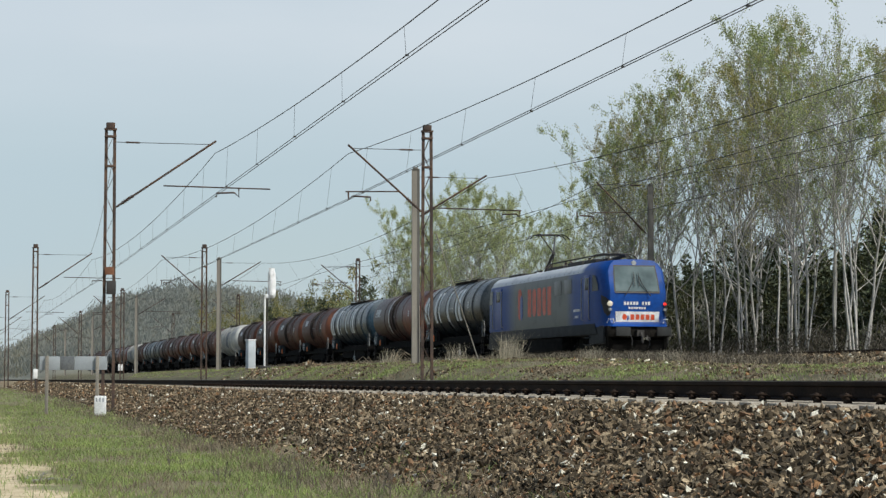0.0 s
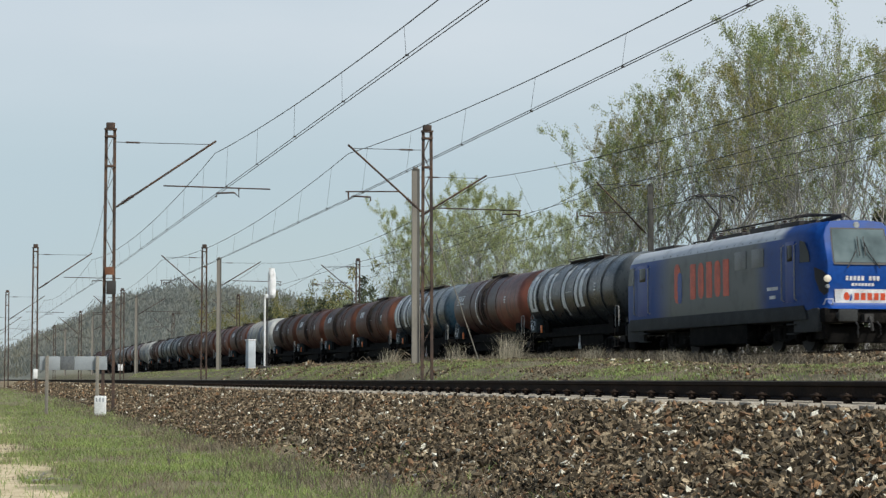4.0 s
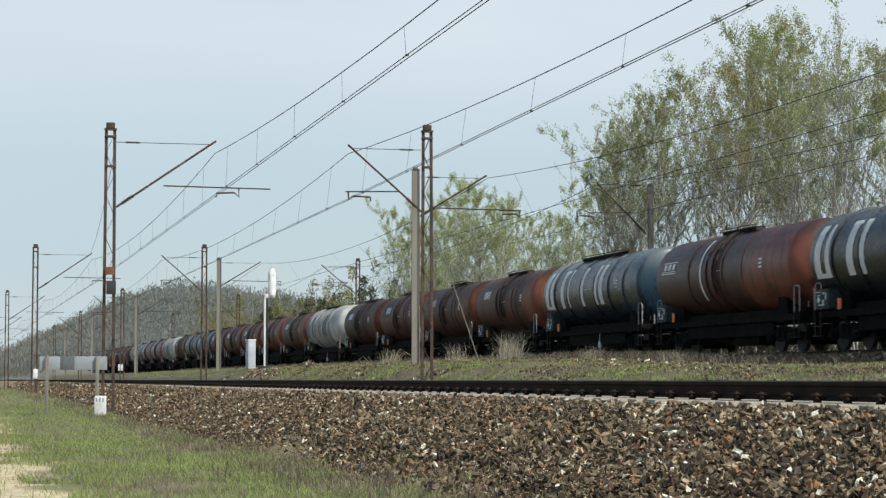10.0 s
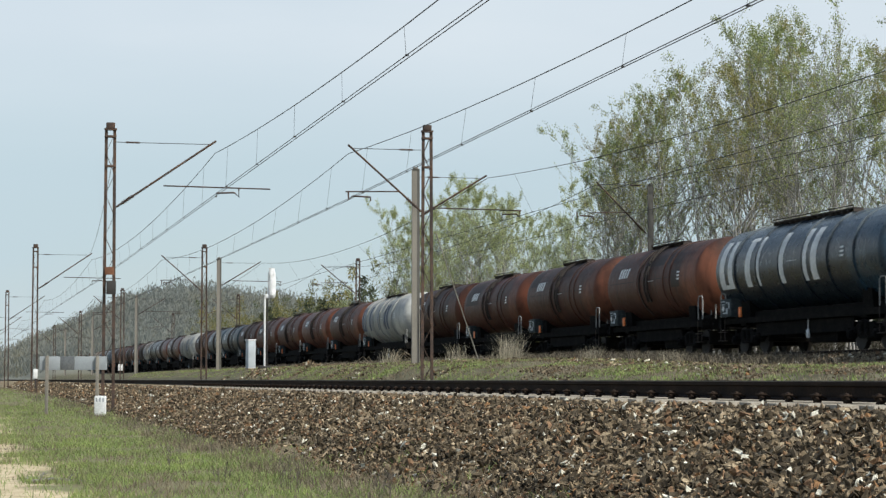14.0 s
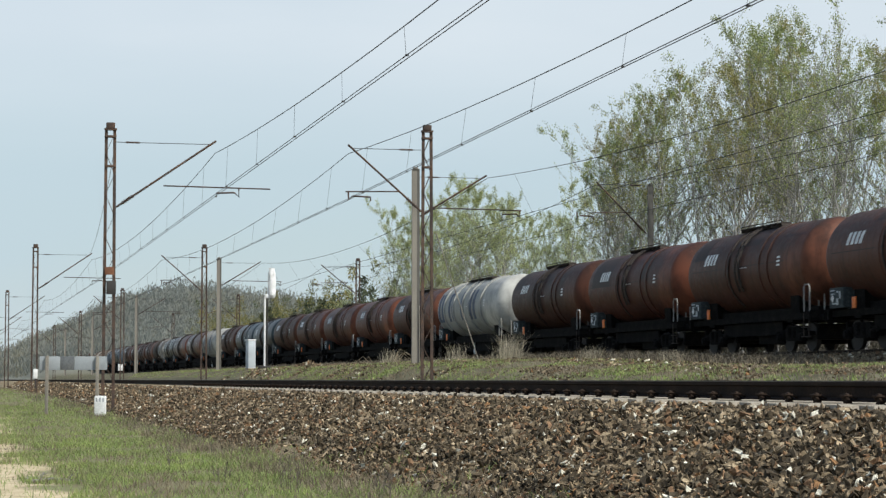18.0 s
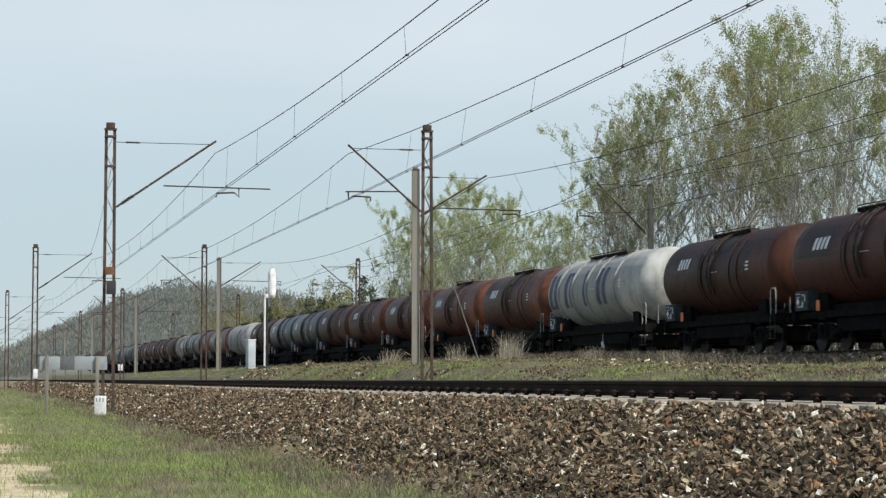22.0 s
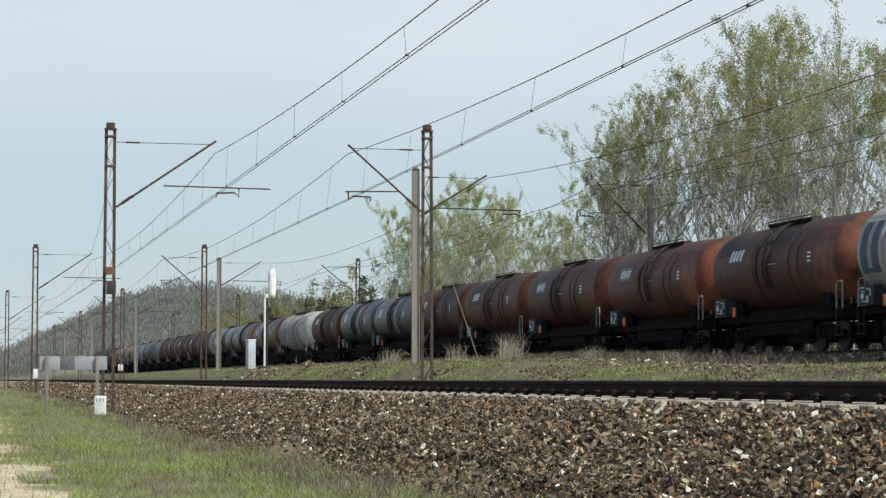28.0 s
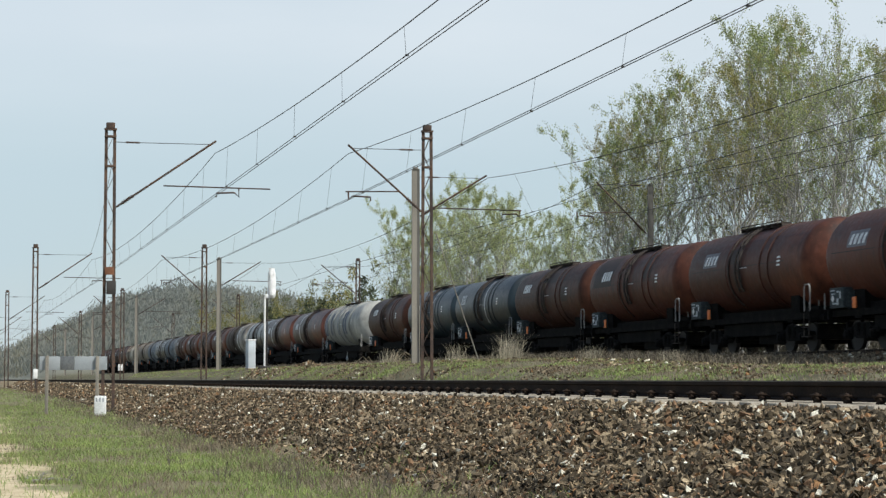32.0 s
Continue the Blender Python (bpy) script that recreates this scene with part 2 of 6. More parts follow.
def ground_z(x, y):
    berm = 0.40 + 0.42 * smooth(52, 78, y)
    toe = -1.2 + 0.35 * smooth(30, 130, y)
    rows = [(-60, toe - 0.25), (-2, toe - 0.06), (3.0, toe - 0.02), (4.7, toe + 0.05), (5.3, min(-0.92, toe - 0.05)), (6.5, -0.42), (14.2, -0.42), (15.2, -0.30), (17.0, berm - 0.25), (19.5, berm - 0.05), (24.0, berm),
            (25.4, 0.66), (29.6, 0.66), (30.6, 0.45), (60, 0.6)]
    z = lerp_profile(rows, x)
    z += 0.05 * noise.noise((x * 0.45, y * 0.3, 0)) * (1 - smooth(5, 6, x) * (1 - smooth(15, 17, x)))
    # the hill far behind
    z += 19.0 * smooth(330, 560, y) * smooth(2, 60, x) * (0.62 + 0.38 * math.exp(-((x - 54) / 40) ** 2))
    return z


def make_ground_material():
    m = material("ground_cover", (0.165, 0.152, 0.09), 0.95, dark=(0.10, 0.082, 0.056), light=(0.20, 0.225, 0.105), scale=1.1, fine=9, bump=0.6, amount=0.35, spec=0.1)
    nt = m.node_tree
    N, L = nt.nodes, nt.links
    b = N["Principled BSDF"]
    grass = b.inputs["Base Color"].links[0].from_socket
    tc = N.new("ShaderNodeTexCoord")
    sx = N.new("ShaderNodeSeparateXYZ")
    L.new(tc.outputs["Object"], sx.inputs[0])
    nz = N.new("ShaderNodeTexNoise")
    nz.inputs["Scale"].default_value, nz.inputs["Detail"].default_value = 0.55, 6
    L.new(tc.outputs["Object"], nz.inputs["Vector"])
    # pale sand on the path
    a = N.new("ShaderNodeMath")
    a.operation = "MULTIPLY_ADD"
    a.inputs[1].default_value, a.inputs[2].default_value = 3.2, -1.6
    L.new(nz.outputs["Fac"], a.inputs[0])
    s = N.new("ShaderNodeMath")
    s.operation = "ADD"
    L.new(sx.outputs["X"], s.inputs[0])
    L.new(a.outputs[0], s.inputs[1])
    mr = N.new("ShaderNodeMapRange")
    mr.inputs["From Min"].default_value, mr.inputs["From Max"].default_value = 1.58, 1.12
    L.new(s.outputs[0], mr.inputs["Value"])
    sand = N.new("ShaderNodeValToRGB")
    sand.color_ramp.elements[0].color, sand.color_ramp.elements[1].color = (0.36, 0.29, 0.185, 1), (0.58, 0.49, 0.335, 1)
    sand.color_ramp.elements[0].position, sand.color_ramp.elements[1].position = 0.3, 0.7
    n3 = N.new("ShaderNodeTexNoise")
    n3.inputs["Scale"].default_value, n3.inputs["Detail"].default_value = 6, 5
    L.new(tc.outputs["Object"], n3.inputs["Vector"])
    L.new(n3.outputs["Fac"], sand.inputs["Fac"])
    lim = N.new("ShaderNodeMapRange")
    lim.inputs["From Min"].default_value, lim.inputs["From Max"].default_value = -3.6, -3.1
    L.new(s.outputs[0], lim.inputs["Value"])
    both = N.new("ShaderNodeMath")
    both.operation = "MULTIPLY"
    L.new(mr.outputs[0], both.inputs[0])
    L.new(lim.outputs[0], both.inputs[1])
    mx = N.new("ShaderNodeMix")
    mx.data_type = "RGBA"
    L.new(both.outputs[0], mx.inputs["Factor"])
    L.new(grass, mx.inputs["A"])
    L.new(sand.outputs["Color"], mx.inputs["B"])
    # drier, browner soil between and behind the tracks
    mr2 = N.new("ShaderNodeMapRange")
    mr2.inputs["From Min"].default_value, mr2.inputs["From Max"].default_value = 13.5, 16.0
    mr2.inputs["To Max"].default_value = 0.8
    L.new(sx.outputs["X"], mr2.inputs["Value"])
    soil = N.new("ShaderNodeValToRGB")
    soil.color_ramp.elements[0].color, soil.color_ramp.elements[1].color = (0.058, 0.048, 0.036, 1), (0.150, 0.142, 0.092, 1)
    soil.color_ramp.elements[0].position, soil.color_ramp.elements[1].position = 0.36, 0.62
    n4 = N.new("ShaderNodeTexNoise")
    n4.inputs["Scale"].default_value, n4.inputs["Detail"].default_value = 1.5, 9
    L.new(tc.outputs["Object"], n4.inputs["Vector"])
    L.new(n4.outputs["Fac"], soil.inputs["Fac"])
    m2 = N.new("ShaderNodeMix")
    m2.data_type = "RGBA"
    L.new(mr2.outputs[0], m2.inputs["Factor"])
    L.new(mx.outputs["Result"], m2.inputs["A"])
    L.new(soil.outputs["Color"], m2.inputs["B"])
    # woodland floor far down the line, distance haze put into its pale colour
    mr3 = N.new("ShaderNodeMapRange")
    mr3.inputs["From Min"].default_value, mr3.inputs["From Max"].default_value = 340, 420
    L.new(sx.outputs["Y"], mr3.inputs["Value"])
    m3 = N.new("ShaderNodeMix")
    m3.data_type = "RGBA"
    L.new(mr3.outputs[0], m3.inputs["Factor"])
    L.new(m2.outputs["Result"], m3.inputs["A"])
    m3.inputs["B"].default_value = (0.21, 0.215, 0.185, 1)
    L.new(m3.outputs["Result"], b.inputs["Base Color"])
    return m


GROUND = make_ground_material()


def make_ground():
    xs = [-3500, -1500, -600, -250, -100, -40, -15, -8, -5, -3.5, -2.4] + [-1.6 + 0.3 * i for i in range(22)] + [5.2, 5.6, 6.0, 6.45, 7, 9, 11, 13, 14.2, 15.2, 16, 17, 18, 19.5, 21, 22.5, 24, 24.7, 25.4, 27, 29.6, 30.6, 33, 37, 42, 50, 62, 80, 100, 125, 160, 220, 350, 700, 1500, 3500]
    ys = [-3500, -1200, -400, -120, -40, -12, 0] + [4 + 0.6 * i for i in range(45)] + [31.5 + 1.6 * i for i in range(34)] + [90 + 8 * i for i in range(24)] + [300 + 18 * i for i in range(26)] + [830, 1000, 1500, 2500, 4000]
    g = Geo()
    n = len(xs)
    vs = [(x, y, ground_z(x, y)) for y in ys for x in xs]
    fs = [(j * n + i, j * n + i + 1, (j + 1) * n + i + 1, (j + 1) * n + i) for j in range(len(ys) - 1) for i in range(n - 1)]
    g.add(vs, fs)
    return tagged(part("ground", g, GROUND, smooth=60), "grassy ground with a sandy path and railway embankment", "ground", kind="structure")


make_ground()
CLODS = material("embankment_bed", (0.225, 0.178, 0.112), 0.95, dark=(0.10, 0.080, 0.052), light=(0.34, 0.285, 0.19), scale=9, fine=60, bump=1.0, amount=0.7, spec=0.1)


def ballast_bed(name, rows, y0, y1, step, label):
    """A long bed of broken stone, of the given cross-section."""
    g = Geo()
    ys, y = [], y0
    while y < y1:
        ys.append(y)
        y += step * (1 if y < 60 else 5)
    n = len(rows)
    vs = []
    for y in ys:
        for i, (x, z) in enumerate(rows):
            w = 0 if 1 < i < n - 2 else 0.15
            vs.append((x + w * noise.noise((x, y * 0.4, 3)), y, z + 0.03 * noise.noise((x * 2, y, 7))))
    fs = [(j * n + i, j * n + i + 1, (j + 1) * n + i + 1, (j + 1) * n + i) for j in range(len(ys) - 1) for i in range(n - 1)]
    g.add(vs, fs)
    return tagged(part(name, g, CLODS, smooth=60), label, "ballast", kind="structure")


# slope of the near bed: from the shoulder down to the toe
TOE_X, TOE_Z, SHO_X, SHO_Z = 4.75, -1.16, 6.5, -0.26
near_bed = ballast_bed("ballast_near", [(TOE_X - 0.25, TOE_Z - 0.15), (TOE_X, TOE_Z), (5.6, -0.68), (SHO_X, SHO_Z), (7.0, -0.275), (NEAR, -0.275), (10.3, -0.26), (SECOND, -0.26), (14.1, -0.26), (15.0, -0.45)], -6, 420, 1.0,
                       "brown broken-stone ballast under the near double track")
goods_bed = ballast_bed("ballast_goods", [(23.9, 0.36), (24.5, 0.52), (25.3, ZT - 0.19), (27.5, ZT - 0.19), (29.7, ZT - 0.19), (30.9, 0.40)], -6, 620, 1.0, "weathered stone ballast under the goods track")


def stone_shapes(rng, k):
    """k small angular stones: skewed six-sided lumps of eight corners."""
    v = np.array([(-1, -1, -1), (1, -1, -1), (1, 1, -1), (-1, 1, -1), (-1, -1, 1), (1, -1, 1), (1, 1, 1), (-1, 1, 1)]) * 0.75
    f = np.array([(0, 2, 1), (0, 3, 2), (4, 5, 6), (4, 6, 7), (0, 1, 5), (0, 5, 4), (1, 2, 6), (1, 6, 5), (2, 3, 7), (2, 7, 6), (3, 0, 4), (3, 4, 7)])
    shapes = []
    for _ in range(k):
        w = v * rng.uniform(0.2, 1.45, (8, 3)) * rng.uniform((0.8, 0.55, 0.2), (1.7, 1.15, 0.65))
        shapes.append(w)
    return shapes, f


def turned(rng, n):
    """n random rotation matrices."""
    q = rng.normal(size=(n, 4))
    q /= np.linalg.norm(q, axis=1)[:, None]
    w, x, y, z = q.T
    return np.stack([1 - 2 * (y * y + z * z), 2 * (x * y - z * w), 2 * (x * z + y * w), 2 * (x * y + z * w), 1 - 2 * (x * x + z * z), 2 * (y * z - x * w),
                     2 * (x * z - y * w), 2 * (y * z + x * w), 1 - 2 * (x * x + y * y)], 1).reshape(n, 3, 3)


def scatter_stones(name, pts, size, mat, parent, seed, label):
    rng = np.random.default_rng(seed)
    shapes, f = stone_shapes(rng, 12)
    n = len(pts)
    sh = np.array(shapes)[rng.integers(0, 12, n)]
    sz = size * rng.uniform(0.42, 1.7, n)
    v = np.einsum("nij,nkj->nki", turned(rng, n), sh) * sz[:, None, None] + pts[:, None, :]
    faces = (f[None] + (np.arange(n) * 8)[:, None, None]).reshape(-1, 3)
    ob = part(name, soup(name, v.reshape(-1, 3), faces, mat), None, parent, label)
    ob["kind"] = "stuff"
    return ob


def slope_point(u, y):
    """u from 0 at the toe to 1 at the sleeper ends."""
    rows = [(0.0, TOE_X - 0.1, TOE_Z - 0.06), (0.52, 5.6, -0.68), (0.86, SHO_X, SHO_Z - 0.01), (1.0, 7.06, -0.218)]
    for (a, xa, za), (b, xb, zb) in zip(rows, rows[1:]):
        if u <= b:
            t = (u - a) / (b - a)
            return xa + (xb - xa) * t, y, za + (zb - za) * t
    return rows[-1][1], y, rows[-1][2]


def make_stones():
    rng = np.random.default_rng(5)
    pts = []
    for y0, y1, dens in ((11.5, 18, 1500), (18, 30, 1000), (30, 48, 520), (48, 90, 160), (90, 210, 34)):
        n = int((y1 - y0) * 2.2 * dens)
        ys, us = rng.uniform(y0, y1, n), rng.uniform(0, 1, n) ** 0.85
        for y, u in zip(ys, us):
            edge = 0.16 * noise.noise((y * 0.35, 0.0, 1.0)) + 0.10 * noise.noise((y * 1.3, 0.0, 5.0)) + 0.12 + 0.24 * smooth(14.5, 19, y) * (1 - smooth(28, 44, y))
            if u < edge and rng.random() < 0.88:
                continue
            x, yy, z = slope_point(u, y)
            pts.append((x, yy, z + 0.008 + (rng.uniform(-0.02, 0.05) if u < 0.85 else rng.uniform(-0.02, 0.006))))
    pts = np.array(pts)
    scatter_stones("loose_stones", pts, 0.028 + 0.0004 * np.maximum(0, pts[:, 1] - 45), BALLAST, near_bed, 6, "brown and grey angular broken stones with a few white ones")
    # fine gravel and crumbs on the soil at the toe
    n = 26000
    ys, us = 14 + 46 * rng.uniform(0, 1, n) ** 1.5, rng.uniform(-0.06, 0.42, n)
    gp = np.array([slope_point(max(0.0, u), y) for u, y in zip(us, ys)])
    gp[:, 0] += np.minimum(0, us) * 4
    gp[:, 2] += 0.004
    scatter_stones("toe_gravel", gp, 0.016, BALLAST, near_bed, 8, "fine brown gravel on the soil at the toe of the bed")
    # thin grass that creeps up the toe
    for mat, n, hh, seed, name, lab in ((GRASS, 5200, 0.075, 1.0, "toe_grass", "thin green grass creeping up the stony toe"), (DRY, 5200, 0.10, 7.0, "toe_straw", "dry stalks on the stony toe")):
        ys, us = 14 + 50 * rng.uniform(0, 1, n) ** 1.4, rng.uniform(-0.05, 0.46, n) ** 1.0
        tp = [(u, y) for u, y in zip(us, ys) if patchy(u * 4, y, 0.9, seed) > 0.38 + 0.7 * u]
        tp = np.array([slope_point(max(0.0, u), y) for u, y in tp])
        v, f = blades(rng, tp, hh, 0.004, 0.9)
        tagged(part(name, soup(name, v, f, mat), None), lab, "grass", kind="stuff")
    # shoulder of the goods bed and stones strewn over the strip before it
    n = 18000
    y = rng.uniform(34, 120, n)
    x = 25.9 - 5.5 * rng.uniform(0, 1, n) ** 1.9
    z = np.array([max(ground_z(a, b), lerp_profile([(23.9, 0.36), (24.5, 0.52), (25.3, ZT - 0.19), (29, ZT - 0.19)], a)) for a, b in zip(x, y)])
    scatter_stones("loose_stones", np.stack([x, y, z + 0.01], 1), 0.055, BALLAST, goods_bed, 7, "weathered brown stones")
    # stones strewn in patches over the berm
    n = 36000
    y = rng.uniform(30, 125, n)
    x = rng.uniform(15.0, 24.4, n)
    ok = np.array([noise.fractal((a * 0.5, b * 0.22, 3.0), 1.0, 2.0, 3) > rng.uniform(-0.05, 0.35) for a, b in zip(x, y)])
    x, y = x[ok], y[ok]
    z = np.array([ground_z(a, b) for a, b in zip(x, y)])
    scatter_stones("strewn_stones", np.stack([x, y, z + 0.01], 1), 0.026 + 0.00025 * y, BALLAST, goods_bed, 9, "pale and brown stones strewn on the berm")
    # single stones in the stretch of bed nearest to the eye
    shapes, f = stone_shapes(rng, 8)
    meshes = [soup("stone", s, f, BALLAST_ONE) for s in shapes]
    for i in range(280):
        y, u = rng.uniform(10.5, 17), rng.uniform(0.12, 0.97)
        x, yy, z = slope_point(u, y)
        s = rng.uniform(0.032, 0.052)
        ob = part("stone", meshes[i % 8], None, near_bed)
        ob.matrix_basis = Matrix.LocRotScale((x, yy, z + 0.03), Euler(rng.uniform(0, 6.28, 3)), (s, s, s))


# ---- tracks ----
def rail_geo(y0, y1):
    """Flat-bottomed rail, its head at height 0, with a worn top."""
    half = [(0.036, -0.002), (0.036, -0.035), (0.010, -0.048), (0.009, -0.140), (0.070, -0.158), (0.075, -0.172)]
    ring = [(-x, z) for x, z in half] + [(x, z) for x, z in reversed(half)]
    return Geo().loft([[(x, y0, z) for x, z in ring], [(x, y1, z) for x, z in ring]]), Geo().box((0, (y0 + y1) / 2, -0.0005), (0.058, y1 - y0, 0.005))


def make_track(name, xc, zt, y0, y1, label, sleepers, clips):
    tr = thing(name, pose(xc, 0, zt), label, "railway track", kind="structure")
    g, top = rail_geo(y0, y1)
    me, mt = g.mesh("rail", RAIL_SIDE), top.mesh("rail_head", RAIL_TOP)
    for s in (-1, 1):
        r = part("rail", me, None, tr, at=pose(s * GAUGE, 0, 0))
        part("rail_head", mt, None, r, "worn shiny running surface")
    sl = Geo()
    sl.add([(x, y * w, z) for x, w, z in ((-1.3, 0.14, -0.19), (-0.5, 0.13, -0.185), (0.5, 0.13, -0.185), (1.3, 0.14, -0.19)) for y in (-1, 1)] +
           [(x, y * w, -0.36) for x, w in ((-1.3, 0.15), (-0.5, 0.15), (0.5, 0.15), (1.3, 0.15)) for y in (-1, 1)],
           [(i, i + 2, i + 3, i + 1) for i in (0, 2, 4)] + [(i, i + 8, i + 10, i + 2) for i in (0, 2, 4)] + [(i + 1, i + 3, i + 11, i + 9) for i in (0, 2, 4)] + [(0, 1, 9, 8), (6, 14, 15, 7)])
    slm = sl.mesh("sleeper", CONCRETE)
    # spring clip: a bent round bar over a shoulder
    cg = Geo()
    cg.box((-0.105, 0, -0.165), (0.05, 0.09, 0.05), taper=0.7)
    cg.tube([(-0.12, 0.055 * math.cos(radians(a)), -0.165 + 0.05 * math.sin(radians(a))) for a in range(0, 181, 30)], 0.022, 6)
    cg.tube([(-0.05, 0.06, -0.145), (-0.10, 0.075, -0.125), (-0.15, 0.045, -0.12), (-0.15, -0.045, -0.12), (-0.10, -0.075, -0.125), (-0.05, -0.06, -0.145)], 0.012, 5)
    cg.tube([(-0.085, 0, -0.17), (-0.085, 0, -0.10)], 0.018, 6)
    clip = cg.mesh("clip", RAIL_SIDE)
    y = sleepers[0]
    while y < sleepers[1]:
        part("sleeper", slm, None, tr, at=pose(random.uniform(-0.02, 0.02), y, 0))
        if y < clips:
            part("rail_clip", clip, None, tr, at=pose(-GAUGE, y, 0))
        y += 0.64
    return tr


make_track("track_near", NEAR, 0.03, -8, 600, "near railway track with dark rails on concrete sleepers", (4.33, 66), 66)
make_track("track_second", SECOND, 0.03, -8, 600, "second railway track with dark rails on concrete sleepers", (20, 40), 0)
make_track("track_goods", GOODS, ZT, -40, 640, "goods railway track in weathered ballast", (36, 100), 100)
# ---- the train ----
SPEED = 5.437


def tank_paint(name, base, end, rough, dirt, top, bands=(), spec=0.1):
    """Tank paint: body colour, a second colour on the leading end, grime in streaks down the sides, a tone on top."""
    m = bpy.data.materials.new(name)
    m.use_nodes = True
    nt = m.node_tree
    N, L = nt.nodes, nt.links
    b = N["Principled BSDF"]
    b.inputs["Roughness"].default_value = rough
    b.inputs["Specular IOR Level"].default_value = spec
    tc = N.new("ShaderNodeTexCoord")
    sx = N.new("ShaderNodeSeparateXYZ")
    L.new(tc.outputs["Object"], sx.inputs[0])
    oi = N.new("ShaderNodeObjectInfo")
    off = N.new("ShaderNodeVectorMath")
    off.operation = "ADD"
    sc = N.new("ShaderNodeMath")
    sc.operation = "MULTIPLY"
    sc.inputs[1].default_value = 57.0
    L.new(oi.outputs["Random"], sc.inputs[0])
    L.new(tc.outputs["Object"], off.inputs[0])
    L.new(sc.outputs[0], off.inputs[1])

    def noisy(scale, stretch):
        mp = N.new("ShaderNodeMapping")
        mp.inputs["Scale"].default_value = stretch
        L.new(off.outputs[0], mp.inputs["Vector"])
        n = N.new("ShaderNodeTexNoise")
        n.inputs["Scale"].default_value, n.inputs["Detail"].default_value, n.inputs["Roughness"].default_value = scale, 6, 0.6
        L.new(mp.outputs[0], n.inputs["Vector"])
        return n.outputs["Fac"]

    def ramp(fac, a, b_, c0=0.0, c1=1.0):
        mr = N.new("ShaderNodeMapRange")
        mr.inputs["From Min"].default_value, mr.inputs["From Max"].default_value = a, b_
        mr.inputs["To Min"].default_value, mr.inputs["To Max"].default_value = c0, c1
        L.new(fac, mr.inputs["Value"])
        return mr.outputs[0]

    def mixed(fac, a, b_, mode="MIX"):
        mx = N.new("ShaderNodeMix")
        mx.data_type, mx.blend_type = "RGBA", mode
        if isinstance(fac, float):
            mx.inputs["Factor"].default_value = fac
        else:
            L.new(fac, mx.inputs["Factor"])
        for k, v in (("A", a), ("B", b_)):
            if isinstance(v, tuple):
                mx.inputs[k].default_value = (*v, 1)
            else:
                L.new(v, mx.inputs[k])
        return mx.outputs["Result"]

    def times(a, b_):
        mm = N.new("ShaderNodeMath")
        mm.operation = "MULTIPLY"
        for i, v in enumerate((a, b_)):
            if isinstance(v, float):
                mm.inputs[i].default_value = v
            else:
                L.new(v, mm.inputs[i])
        return mm.outputs[0]

    # leading end in its own colour; on the reds it includes painted sunlight
    wob = N.new("ShaderNodeMath")
    wob.operation = "MULTIPLY_ADD"
    wob.inputs[1].default_value = 1.8
    L.new(noisy(1.3, (1, 1, 1)), wob.inputs[0])
    L.new(sx.outputs["Y"], wob.inputs[2])
    endf = ramp(wob.outputs[0], -2.3, -3.2) if bands == () else ramp(sx.outputs["Y"], bands[0], bands[1])
    col = mixed(times(endf, ramp(oi.outputs["Random"], 0, 1, 0.45, 1.0)) if bands == () else endf, base, end)
    big = noisy(0.55, (1, 1, 1))
    col = mixed(times(ramp(big, 0.45, 0.62), 0.75), col, tuple(c * 0.55 for c in base))
    streak = noisy(2.2, (1, 1.6, 0.12))
    col = mixed(times(ramp(streak, 0.5, 0.72), 0.7), col, dirt)
    # top tone: grime on the reds, painted sky sheen on charcoal and navy
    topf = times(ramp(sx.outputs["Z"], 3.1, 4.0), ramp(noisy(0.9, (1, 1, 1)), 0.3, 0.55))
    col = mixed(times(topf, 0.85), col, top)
    fine = noisy(9.0, (1, 1, 0.5))
    col = mixed(times(ramp(fine, 0.52, 0.75), 0.45), col, tuple(min(1, c * 1.5 + 0.01) for c in base))
    ov = N.new("ShaderNodeHueSaturation")
    L.new(ramp(oi.outputs["Random"], 0, 1, 0.72, 1.2), ov.inputs["Value"])
    L.new(col, ov.inputs["Color"])
    L.new(ov.outputs[0], b.inputs["Base Color"])
    L.new(ramp(fine, 0.3, 0.8, rough - 0.1, rough + 0.2), b.inputs["Roughness"])
    bp = N.new("ShaderNodeBump")
    bp.inputs["Strength"].default_value, bp.inputs["Distance"].default_value = 0.12, 0.02
    L.new(fine, bp.inputs["Height"])
    L.new(bp.outputs[0], b.inputs["Normal"])
    return m


